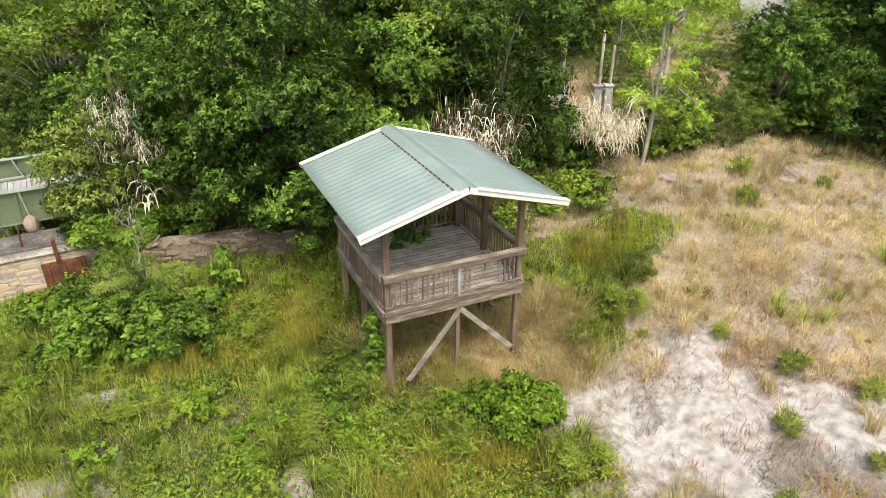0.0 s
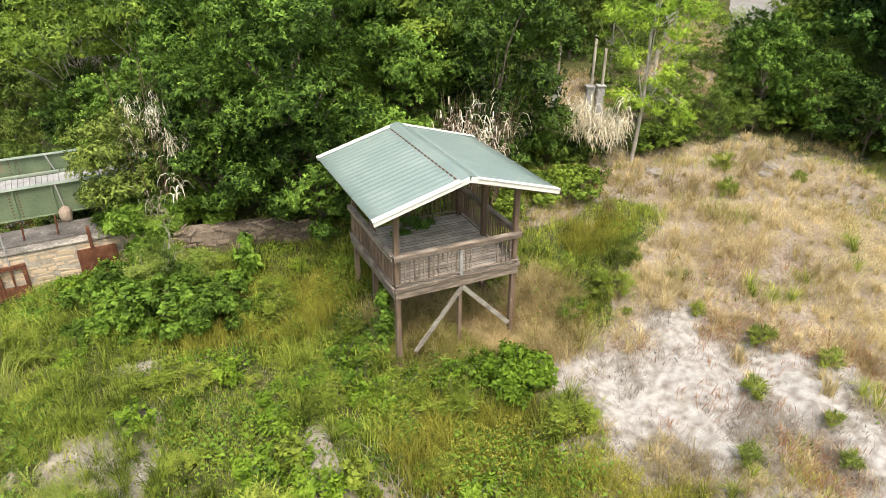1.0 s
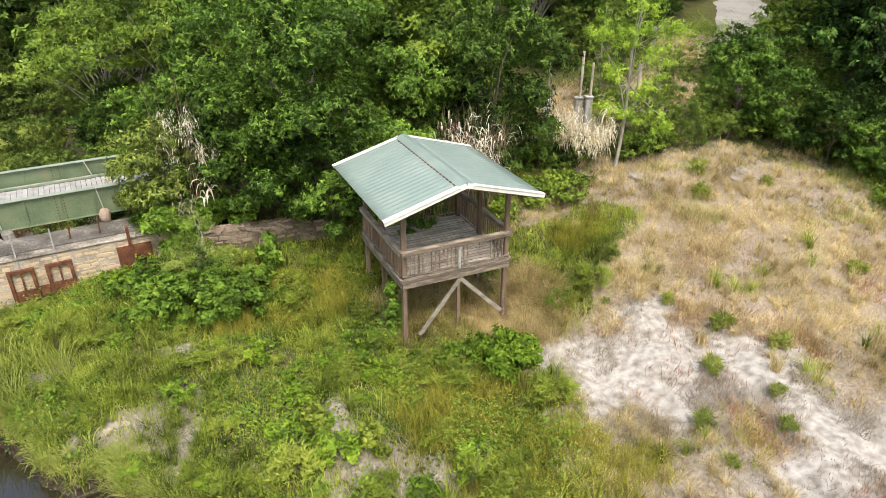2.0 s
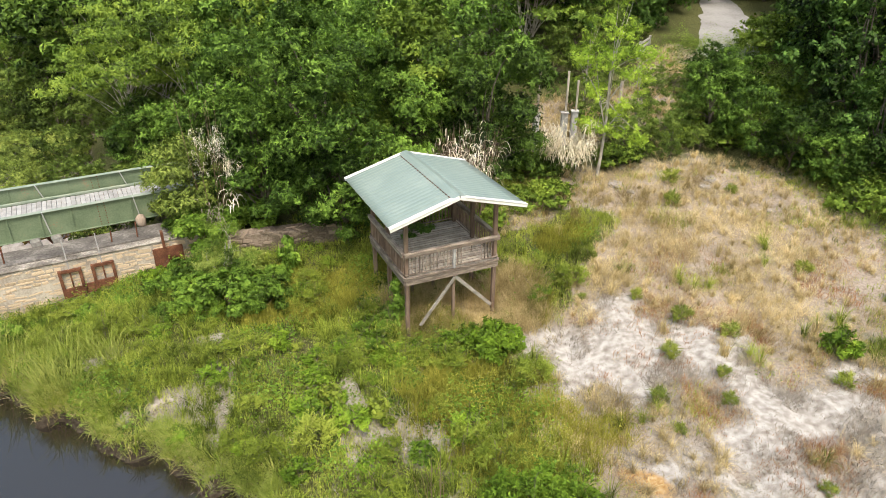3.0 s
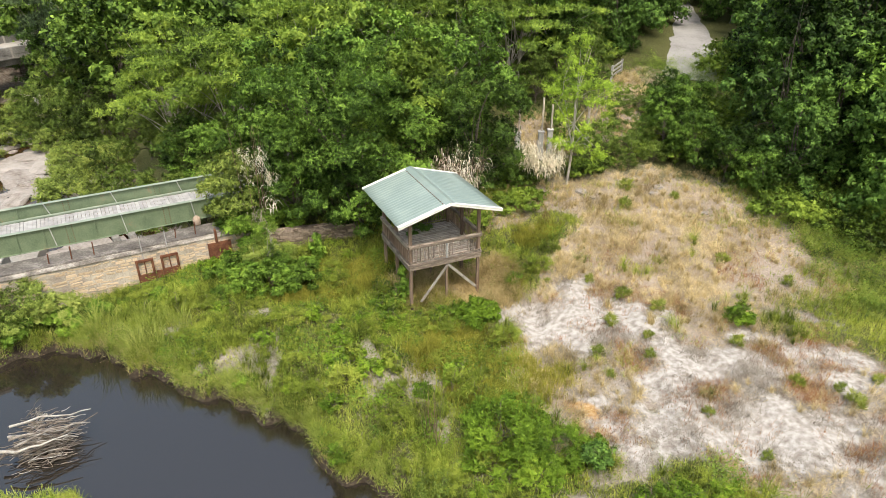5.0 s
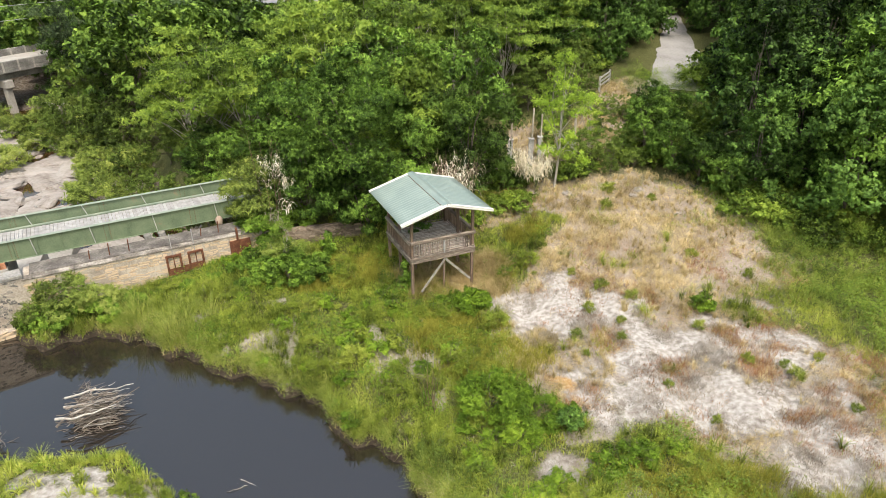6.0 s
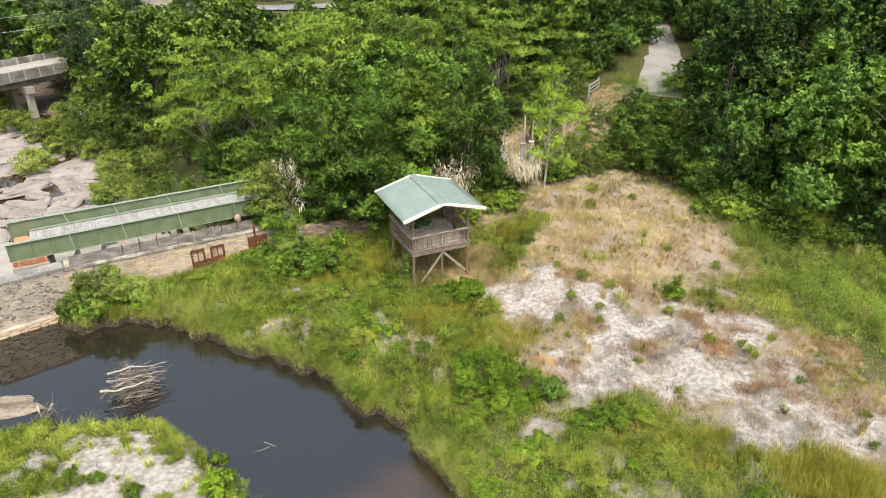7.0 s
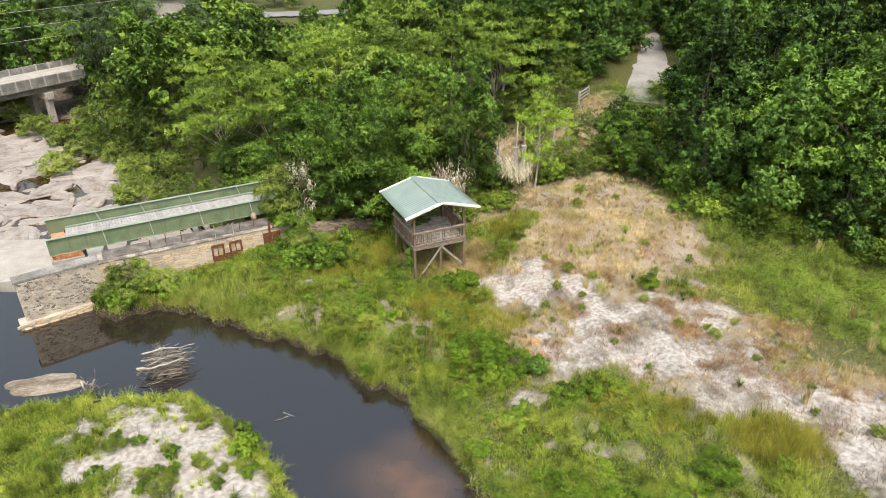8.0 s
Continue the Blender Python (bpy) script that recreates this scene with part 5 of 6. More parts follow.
for x, y, s in [(4.3, 3.6, 0.7), (3.6, 2.6, 0.55), (4.0, -5.2, 0.7), (6.2, -4.6, 0.6), (8.3, -6.0, 0.8), (2.8, -5.6, 0.6), (5.2, -6.4, 0.8), (12.6, -3.9, 0.6), (10.6, -6.4, 0.7)]:
    copy_thing(POND_BUSH, at(x, y, R.uniform(0, 360), s))
tree("shrub", at(5.6, 3.2), "small dark green rounded shrub on pale sand", lobed(R, 0.95, 0.62, 5, 0.3), 70, 24, 0.2, 0.13, 0.07, L_VINE, 65, trunk_r=0.02, category="shrub", low=-0.15)
tree("shrub", at(-8.7, -1.4), "rounded bright green bush on the white sand bar", lobed(R, 1.05, 0.7, 5, 0.3), 90, 26, 0.2, 0.15, 0.085, L_BRIGHT, 66, trunk_r=0.02, category="shrub", low=-0.15)
YEL = tree("seedling", at(-3.6, 9.5), "yellow green leafy seedling in the grass", lobed(R, 0.65, 0.42, 4, 0.3), 26, 16, 0.16, 0.17, 0.10, L_YELLOW, 67, trunk_r=0.012, category="plant", low=-0.4, group="yellow green seedlings")
for x, y, s in [(-2.0, 9.0, 1.2), (-1.7, 8.6, 0.8), (-1.0, 12.3, 1.1), (-0.7, 12.2, 0.8), (-1.5, 12.2, 0.9), (-6.5, 10.5, 0.6), (-4.8, 11.5, 0.5)]:
    copy_thing(YEL, at(x, y, R.uniform(0, 360), s * 0.75))
TUFT = tree("weed_clump", at(7.8, 11.4), "small dull green weed clump on bare sand", lobed(R, 0.5, 0.34, 4, 0.1), 26, 12, 0.13, 0.2, 0.024, L_WEED, 68, trunk_r=0.01, hang=-1.1, category="plant", low=-0.3, group="weed clumps on the sand")
for x, y, s in [(9.2, 10.2, 1.5), (15.8, 5.8, 1.5), (15.7, 6.7, 1.0), (6.0, 17.1, 1.2), (11.1, 23.2, 1.5), (5.4, 14.8, 1.1), (6.8, 9.2, 1.0), (14.2, 7.0, 1.0), (12.9, 9.7, 0.9), (17.3, 3.7, 0.9), (17.4, 7.1, 1.1), (7.4, 14.6, 1.0), (8.8, 13.4, 1.3), (10.6, 21.2, 1.4), (10.2, 12.4, 1.2), (13.6, 22, 1.2), (9.0, 9.0, 0.9), (14.4, 16.0, 1.3), (17.0, 14.2, 1.2), (7.1, 7.8, 1.0), (11.6, 3.4, 0.8), (10.2, 5.4, 0.8), (4.0, 15.6, 1.3), (-13.8, 1.3, 1.2), (-12.4, -1.6, 1.3), (-10.6, -2.4, 1.4), (-13.0, -3.0, 1.2), (-11.2, 0.3, 1.0), (-9.6, -3.2, 1.5), (-11.6, -4.3, 1.6), (-14.6, -1.2, 1.0), (19.0, 1.4, 0.8), (20.5, -1.8, 1.2), (18.4, -0.4, 0.8)]:
    copy_thing(TUFT, at(x, y, R.uniform(0, 360), s * R.uniform(0.5, 0.85)) @ Matrix.Diagonal((R.uniform(0.8, 1.3), R.uniform(0.8, 1.3), R.uniform(0.7, 1.25), 1)))
LOW = tree("shrub", at(19.0, 20.0), "low green thicket at the foot of the trees", lobed(R, 1.2, 1.6, 6, 0.2), 60, 36, 0.5, 0.18, 0.1, L_THICKET, 69, trunk_r=0.03, category="shrub", low=-0.3, group="thicket at the wood's edge")
for x, y, s in [(20.9, 19.2, 0.7), (22.4, 17.8, 1.0), (25.5, 16.6, 0.8), (30, 14.4, 1.2), (12.9, 27.6, 0.6), (10.2, 26.0, 0.5), (9.0, 25.5, 0.6), (5.5, 25.4, 0.8), (4.4, 24.2, 0.8), (8.8, 25.3, 0.7), (3.8, 21.4, 0.7), (5.0, 21.9, 0.8), (1.6, 20.8, 0.8), (18.2, 36.5, 0.9), (25.8, 46, 1.5), (23.8, 42.5, 1.5), (33, 14, 1.2), (14.2, 47.5, 1.2), (20.8, 34.4, 0.9), (19, 30, 1.2), (15.2, 27.2, 0.8), (16.6, 28.8, 0.9), (14.2, 30.2, 0.6), (17.6, 26.6, 0.9), (18.6, 24.6, 0.9), (19.6, 22.6, 0.9), (15.6, 33, 0.7), (17.5, 31.5, 1), (18.8, 28.4, 1), (20.2, 25.3, 1), (17.2, 36, 0.9), (21.6, 21.0, 0.9), (23.2, 19.4, 0.9), (19.2, 33.2, 1.1)]:
    copy_thing(LOW, at(x, y, R.uniform(0, 360), s * R.uniform(0.9, 1.1)))


tree("mimosa_sapling", at(-8.9, 16.6), "feathery green mimosa sapling before the ruined wall", [((0.1, 0.0, 1.9), (1.0, 0.9, 0.22)), ((-0.8, 0.3, 1.5), (0.8, 0.8, 0.2)), ((0.9, -0.2, 1.45), (0.9, 0.8, 0.2)), ((0.1, -0.7, 1.1), (0.9, 0.7, 0.2)), ((-0.3, 0.5, 2.3), (0.7, 0.7, 0.2))], 70, 63, 0.4, 0.12, 0.018, L_MIMOSA, 73, PALEBARK, 0.04, category="tree", flat=0.35, low=-0.3, inner=0.2, fork=(0.0, 0.0, 1.0))
tree("broadleaf_plant", at(-6.5, 17.0), "tall upright plant with broad hanging green leaves", [((0, 0, 0.5), (0.42, 0.42, 0.4)), ((0.05, 0, 1.0), (0.38, 0.38, 0.4)), ((0, 0.05, 1.5), (0.26, 0.26, 0.35))], 44, 7, 0.16, 0.24, 0.13, L_SHRUB, 74, trunk_r=0.02, category="plant", low=-0.6, hang=1.1, inner=0.1)
tree("post_creeper", at(-1.75, 13.35), "leafy green creeper climbing a corner post", [((0, 0, 0.5), (0.5, 0.45, 0.5)), ((0.1, 0.1, 1.2), (0.32, 0.3, 0.5)), ((0.05, 0.12, 1.8), (0.2, 0.2, 0.4))], 60, 14, 0.2, 0.13, 0.09, L_SHRUB, 75, trunk_r=0.015, category="plant", low=-0.6, hang=0.6)


# small plants among the grass
PLANT = tree("meadow_plant", at(-6.0, 12.6), "small leafy green plant in the long grass", lobed(R, 0.6, 0.5, 4, 0.2), 40, 26, 0.2, 0.1, 0.045, L_BRIGHT, 70, trunk_r=0.012, category="plant", low=-0.1, group="meadow plants")
FINE = tree("meadow_plant", at(-3.0, 11.2), "small fine leaved yellow green plant in the grass", lobed(R, 0.7, 0.5, 4, 0.2), 44, 26, 0.22, 0.12, 0.02, L_YELLOW, 72, trunk_r=0.012, category="plant", low=-0.1, group="meadow plants", hang=-0.5)
n_plants = 0
while n_plants < 200:
    x, y = R.uniform(-21, 16), R.uniform(-7, 18)
    sx, sy = np.array([x]), np.array([y])
    wild = (1 - dry_amount(sx, sy)) * bare_ground(sx, sy) + weed_amount(sx, sy)
    hut_u = HUT.matrix_basis.inverted() @ Vector((x, y, 0))
    if shore_distance(sx, sy)[0] < 0.5 or R.random() > wild[0] or y > wall_line(sx)[0] - 0.6 or (-0.6 < hut_u.x < 4.2 and -0.8 < hut_u.y < 4.2):
        continue
    copy_thing(PLANT if R.random() < 0.5 else FINE, at(x, y, R.uniform(0, 360), R.uniform(0.45, 1.35)) @ Matrix.Diagonal((1.15, 1.0, R.uniform(0.6, 1.1), 1)))
    n_plants += 1
for k in range(22):
    a, r = R.uniform(0, 2 * math.pi), math.sqrt(R.random())
    copy_thing(FINE if k % 2 else PLANT, at(-12.0 + 4.4 * r * math.cos(a), -1.4 + 3.0 * r * math.sin(a), R.uniform(0, 360), R.uniform(0.5, 1.0)))


# ---- reeds ----
def reed_clump(x, y, label, n, height, spread, mat, seed, leafy=0, stalks=True, name="reed_clump", width=0.03, low=0.35, blade=0.02, long=(0.5, 1.0)):
    """Canes from one root, with long hanging leaves."""
    rng = np.random.default_rng(seed)
    t = thing(name, at(x, y), label, "reeds", "reed clumps")
    a, r = rng.uniform(0, 2 * np.pi, n), spread * np.sqrt(rng.random(n))
    foot = np.stack([r * np.cos(a) * 0.6, r * np.sin(a) * 0.6, np.full(n, -0.1)], 1)
    tip = np.stack([r * np.cos(a) * 1.2 + rng.normal(0, 0.2, n), r * np.sin(a) * 1.2 + rng.normal(0, 0.2, n), height * rng.uniform(0.7, 1.05, n)], 1)
    if stalks:
        s = np.linspace(0, 1, 4)[:, None]
        v, q = tubes([(foot[i] + (tip[i] - foot[i]) * s, width * np.linspace(0.5, 0.2, 4)) for i in range(n)], 4)
        tagged(part("cane_mass", arrays("cane_mass", v, q, None, G_CANE), G_CANE, t, "dry brown canes"), kind="stuff")
    if leafy:
        i = rng.integers(0, n, leafy)
        f = rng.uniform(low, 1.0, leafy)[:, None]
        p = foot[i] + (tip[i] - foot[i]) * f
        b = rng.uniform(0, 2 * np.pi, leafy)
        out = np.stack([np.cos(b), np.sin(b), rng.uniform(0.1, 0.8, leafy)], 1)
        ln = rng.uniform(*long, leafy)[:, None]
        side = unit(np.cross(out, [0, 0, 1.0])) * blade
        flat_out = unit(out * [1, 1, 0])
        rows = []
        for f, rise, wide in ((0, 0, 0.6), (0.3, 0.26, 1.2), (0.62, 0.22, 1.2), (0.85, -0.06, 0.8)):
            c = p + flat_out * ln * f * 0.7 + np.array([0, 0, 1.0]) * ln * rise
            rows += [c - side * wide, c + side * wide]
        end = p + flat_out * ln * 0.68 - np.array([0, 0, 1.0]) * ln * 0.42
        v = np.stack(rows + [end], 1).reshape(-1, 3)
        k = 9 * np.arange(leafy)[:, None]
        q = np.concatenate([k + np.array([[j, j + 1, j + 3, j + 2]]) for j in (0, 2, 4)])
        tagged(part("leaf_mass", arrays("leaf_mass", v, q, k + np.array([[6, 7, 8]]), mat), mat, t, "bleached hanging leaf blades"), kind="stuff")
    return t


reed_clump(0.9, 20.2, "tall dry brown reeds with bleached leaves", 150, 4.6, 1.25, G_STRAW, 71, 220, low=0.5, blade=0.012, width=0.022)
reed_clump(5.9, 23.6, "dense clump of bleached white reeds", 60, 2.9, 1.2, G_STRAW, 72, 760, False, blade=0.014, low=0.5, long=(0.35, 0.8))
reed_clump(-10.0, 19.6, "tall reeds with pale plumes rising from the shrubs", 16, 6.6, 1.2, G_STRAW, 73, 0)
reed_clump(-9.75, 19.5, "bleached reed plume in the shrubs", 34, 5.5, 0.9, G_STRAW, 75, 520, False, low=0.84, blade=0.006, long=(0.2, 0.5))
reed_clump(-9.05, 18.8, "bleached hanging reed leaves by the wall", 10, 4.1, 0.22, G_STRAW, 74, 26, False, low=0.72, blade=0.022, long=(0.4, 0.8))
reed_clump(-9.95, 18.6, "brown dead reed leaves over the wall", 14, 3.0, 0.4, G_THATCH, 76, 60, False, low=0.6, blade=0.012, long=(0.3, 0.7))
reed_clump(1.0, 19.2, "bleached arching reed leaves behind the hut", 26, 4.5, 0.9, G_STRAW, 77, 200, False, low=0.7, blade=0.012, long=(0.4, 0.8))
def pampas(x, y, seed, height):
    rng = np.random.default_rng(seed)
    t = thing("pampas_tuft", at(x, y), "pale dry pampas grass tuft", "grass tuft", "pampas tufts")
    n = 70
    foot = np.stack([rng.normal(0, 0.09, n), rng.normal(0, 0.09, n), np.zeros(n)], 1)
    v, q, tr = blades(rng, foot, height * rng.uniform(0.45, 1.0, n), rng.uniform(0.012, 0.03, n), rng.uniform(0.05, 0.4, n))
    tagged(part("leaf_mass", arrays("leaf_mass", v, q, tr, G_DRY), G_DRY, t), kind="stuff")


for k, (x, y) in enumerate([(26, 15.4), (29.5, 14.2), (24.2, 7.4), (24.6, 6.0), (21.0, 1.8), (22.2, 0.4), (20.0, 2.4), (22.8, 8.6), (18.3, 0.4), (23.6, 4.4), (5.9, 20.2), (5.0, 19.0), (6.2, 16.0), (11.0, 12.9), (9.6, 11.2), (8.0, 12.8), (13.2, 12.4)]):
    pampas(x, y, 80 + k, 1.35 if x > 17 else 0.75)
reed_clump(0.0, 4.8, "thin dry standing stalks beside the pond", 16, 2.2, 0.6, G_STRAW, 95, 0, True, "dry_stalks", 0.02)


# ---- meadow: grass, weeds and dead stems ----
def scatter(rng, count, box_, amount):
    x, y = rng.uniform(box_[0], box_[1], count), rng.uniform(box_[2], box_[3], count)
    keep = (rng.random(count) < amount(x, y)) & (np.maximum(shore_distance(x, y), bar_distance(x, y)) > 0.1)
    return x[keep], y[keep]


def on_ground(x, y):
    return np.stack([x, y, ground_z(x, y) - 0.01], 1)


def meadow(name, seed, count, box_, amount, height, width, lean, mat, label, clump=0.0):
    rng = np.random.default_rng(seed)
    x, y = scatter(rng, count, box_, amount)
    if clump:
        k = rng.integers(4, 9, len(x))
        x, y = np.repeat(x, k) + rng.normal(0, clump, k.sum()), np.repeat(y, k) + rng.normal(0, clump, k.sum())
    h = rng.uniform(*height, len(x)) * (0.15 + 2.6 * wobble(x, y, 0.9, 2) * wobble(x + 31, y, 2.3, 2))
    v, q, t = blades(rng, on_ground(x, y), h, rng.uniform(*width, len(x)), rng.uniform(*lean, len(x)))
    ob = part(name, arrays(name, v, q, t, mat), mat)
    return tagged(ob, label, "grass", kind="stuff")


def lush(x, y):
    w = np.maximum(1 - dry_amount(x, y), 0.55 * step(0.58, 0.72, wobble(x + 21, y + 4, 2.4, 3))) * (1 - 0.6 * weed_amount(x, y)) * bare_ground(x, y) * (1 - 0.75 * olive_amount(x, y))
    return w * (0.3 + 0.7 * step(0.3, 0.52, wobble(x, y, 1.3, 3))) * (y < wall_line(x) - 0.2)


meadow("lush_grass", 101, 95000, (-23, 20, -9, 24), lush, (0.15, 0.5), (0.009, 0.019), (0.15, 0.7), G_LUSH, "lush green uncut meadow grass", 0.07)
meadow("dry_grass", 102, 95000, (0, 26, -5, 46), lambda x, y: dry_amount(x, y) * (1 - 0.7 * weed_amount(x, y)) * np.clip(1.05 - 1.05 * sand_amount(x, y), 0, 1) * (0.15 + 0.85 * step(0.32, 0.62, wobble(x, y, 1.6, 3))), (0.2, 0.55), (0.007, 0.014), (0.5, 1.5), G_DRY, "dry tan meadow grass", 0.09)
meadow("russet_grass", 103, 46000, (5, 24, -3, 20), lambda x, y: dry_amount(x, y) * step(0.44, 0.62, wobble(x + 40, y, 2.2, 3)) * step(19, 10, y) * np.clip(1.05 - 0.95 * sand_amount(x, y), 0, 1), (0.15, 0.45), (0.007, 0.014), (0.3, 0.9), G_RUSSET, "reddish brown dry grass", 0.12)
meadow("olive_weeds", 104, 90000, (-10, 20, -6, 22), lambda x, y: olive_amount(x, y) * bare_ground(x, y), (0.35, 0.9), (0.010, 0.02), (0.1, 0.7), G_OLIVE, "tall olive brown weeds", 0.1)
meadow("dead_stems", 105, 22000, (-18, 18, -8, 14), lambda x, y: np.maximum(pale_amount(x, y), 0.12 * (1 - dry_amount(x, y))), (0.15, 0.4), (0.012, 0.022), (0.6, 1.4), G_THATCH, "grey dead stems lying in the grass", 0.1)
meadow("bank_grass", 106, 160000, (-22, 8, -12, 14), lambda x, y: step(1.1, 0.2, shore_distance(x, y)) * (0.15 + 0.85 * step(0.4, 0.6, wobble(x, y, 1.1, 2))) * (shore_distance(x, y) > 0.02) * step(-23.5, -22.5, x), (0.3, 0.7), (0.010, 0.02), (0.4, 1.4), G_REED, "long grass hanging over the pond bank", 0.05)
meadow("reed_bed", 107, 1000, (-18, -9, 9.5, 15), lambda x, y: (ellipse(x, y, -14.6, 12.2, 3.2, 1.3, -12) > 0) * 0.9, (0.7, 1.3), (0.016, 0.03), (0.15, 0.8), G_REED, "tall pale green reed blades by the pond", 0.06)
meadow("bar_grass", 108, 9000, (-26, -3, -12, 3.4), lambda x, y: (bar_distance(x, y) > 0.05) * (1 - step(0.0, 0.2, sand_amount(x, y))), (0.25, 0.6), (0.018, 0.034), (0.15, 0.7), G_LUSH, "green grass on the sand bar", 0.07)


def by_hut(x, y):
    return step(0.0, 0.4, np.maximum(ellipse(x, y, 0.2, 14.6, 3.0, 2.2, 25), ellipse(x, y, 2.6, 14.6, 1.6, 2.2, 25)))


meadow("hut_straw", 127, 20000, (-4, 5, 11.5, 19), lambda x, y: by_hut(x, y) * step(0.22, 0.45, wobble(x + 5, y, 1.1, 2)), (0.4, 1.0), (0.007, 0.014), (0.2, 0.9), G_DRY, "dead straw grass under the hut", 0.08)
meadow("hut_grass", 128, 12000, (-4, 5, 11.5, 19), lambda x, y: by_hut(x, y) * step(0.45, 0.6, wobble(x + 15, y + 8, 1.2, 2)), (0.4, 0.9), (0.009, 0.018), (0.2, 0.9), G_OLIVE, "long dull grass under the hut", 0.08)
meadow("sand_litter", 109, 60000, (3, 24, -6, 15), lambda x, y: np.maximum(sand_amount(x, y) * step(0.46, 0.66, wobble(x, y + 7, 1.0, 3)) * 0.5, 0.8 * step(0.15, 0.5, sand_amount(x, y)) * step(0.95, 0.6, sand_amount(x, y))), (0.06, 0.3), (0.008, 0.018), (0.6, 1.6), G_THATCH, "sparse dead grass on white sand", 0.12)


def tussocks(name, seed, count, box_, amount, height, width, per, mat, label, spread=0.1):
    """Fountains of long arching blades."""
    rng = np.random.default_rng(seed)
    x, y = scatter(rng, count, box_, amount)
    size = rng.uniform(0.6, 1.25, len(x))
    x, y, size = np.repeat(x, per), np.repeat(y, per), np.repeat(size, per)
    n = len(x)
    a = rng.uniform(0, 2 * np.pi, n)
    out = np.stack([np.cos(a), np.sin(a), 0 * a], 1)
    foot = on_ground(x + np.cos(a) * spread * size * rng.random(n), y + np.sin(a) * spread * size * rng.random(n))
    h = (rng.uniform(*height, n) * size)[:, None]
    lean = rng.uniform(0.15, 1.0, n)[:, None]
    side = np.stack([-np.sin(a), np.cos(a), 0 * a], 1) * rng.uniform(*width, n)[:, None] / 2
    up = np.array([[0, 0, 1.0]])
    m1 = foot + up * h * 0.55 * (1 - 0.2 * lean) + out * h * lean * 0.25
    m2 = foot + up * h * (0.95 - 0.45 * lean) + out * h * lean * 0.65
    tip = foot + up * h * (1.02 - 0.85 * lean) + out * h * lean * 1.0
    v = np.stack([foot - side, foot + side, m1 + side, m1 - side, m2 + side * 0.7, m2 - side * 0.7, tip], 1).reshape(-1, 3)
    k = 7 * np.arange(n)[:, None]
    q = np.concatenate([k + np.array([[0, 1, 2, 3]]), k + np.array([[3, 2, 4, 5]])])
    ob = part(name, arrays(name, v, q, k + np.array([[5, 4, 6]]), mat), mat)
    return tagged(ob, label, "grass", kind="stuff")


tussocks("grass_tussocks", 121, 14000, (-23, 16, -8, 18), lambda x, y: lush(x, y) * step(0.36, 0.58, wobble(x + 3, y + 5, 2.2, 2)), (0.35, 0.9), (0.009, 0.019), 44, G_LUSH, "arching tussocks of bright green grass")
tussocks("dry_tussocks", 122, 3600, (2, 26, -4, 46), lambda x, y: dry_amount(x, y) * np.clip(1 - sand_amount(x, y) * 0.96, 0, 1) * (1 - weed_amount(x, y)) * 0.8, (0.25, 0.6), (0.005, 0.011), 60, G_DRY, "arching tussocks of dry straw grass")
tussocks("side_tussocks", 125, 3600, (14, 34, -4, 26), lambda x, y: weed_amount(x, y) * step(0.3, 0.5, wobble(x + 11, y, 2.0, 2)), (0.35, 0.7), (0.014, 0.026), 26, G_REED, "green grass tussocks below the wood")
meadow("side_grass", 126, 20000, (17, 36, -7, 24), lambda x, y: weed_amount(x, y) * (0.2 + 0.8 * step(0.35, 0.55, wobble(x, y, 1.4, 3))), (0.2, 0.6), (0.010, 0.02), (0.2, 0.8), G_REED, "long green grass below the wood", 0.08)
tussocks("bank_tussocks", 123, 2600, (-22, 8, -12, 14), lambda x, y: step(1.6, 0.4, shore_distance(x, y)) * (shore_distance(x, y) > 0.02) * step(-23.5, -22.5, x), (0.4, 0.8), (0.012, 0.024), 30, G_REED, "grass tussocks leaning over the pond")
tussocks("bar_tussocks", 124, 620, (-22, -4, -8, 3), lambda x, y: (bar_distance(x, y) > 0.1) * (1 - 0.7 * sand_amount(x, y)) * step(0.35, 0.6, wobble(x, y, 1.5, 2)), (0.25, 0.6), (0.012, 0.024), 34, G_LUSH, "grass tussocks on the sand bar")


meadow("bank_thatch", 110, 26000, (-22, 8, -12, 14), lambda x, y: (shore_distance(x, y) > 0.0) * step(-23.5, -22.5, x) * step(0.9, 0.1, shore_distance(x, y)) * step(0.4, 0.6, wobble(x, y + 3, 1.5, 2)), (0.25, 0.6), (0.012, 0.022), (0.7, 1.5), G_DRY, "brown dead grass hanging over the bank", 0.06)


def weeds(name, seed, count, box_, amount, height, size, mat, label):
    """Broad-leaved growth: leaves at many heights above the ground."""
    rng = np.random.default_rng(seed)
    x, y = scatter(rng, count, box_, amount)
    k = 7
    x, y = np.repeat(x, k) + rng.normal(0, 0.16, len(x) * k), np.repeat(y, k) + rng.normal(0, 0.16, len(x) * k)
    p = on_ground(x, y)
    p[:, 2] += rng.uniform(0.05, 1, len(x)) * height * (0.1 + 1.6 * step(0.25, 0.75, wobble(x, y, 1.2, 2)))
    a = rng.uniform(0, 2 * np.pi, len(x))
    way = np.stack([np.cos(a), np.sin(a), rng.uniform(-0.3, 0.5, len(x))], 1)
    nrm = np.array([0, 0, 1.0]) + rng.normal(0, 0.35, (len(x), 3))
    s = size * rng.uniform(0.6, 1.3, len(x))
    v, q = leaves(p, way, nrm, s, s * 0.6)
    ob = part(name, arrays(name, v, q, None, mat), mat)
    return tagged(ob, label, "weeds", kind="stuff")


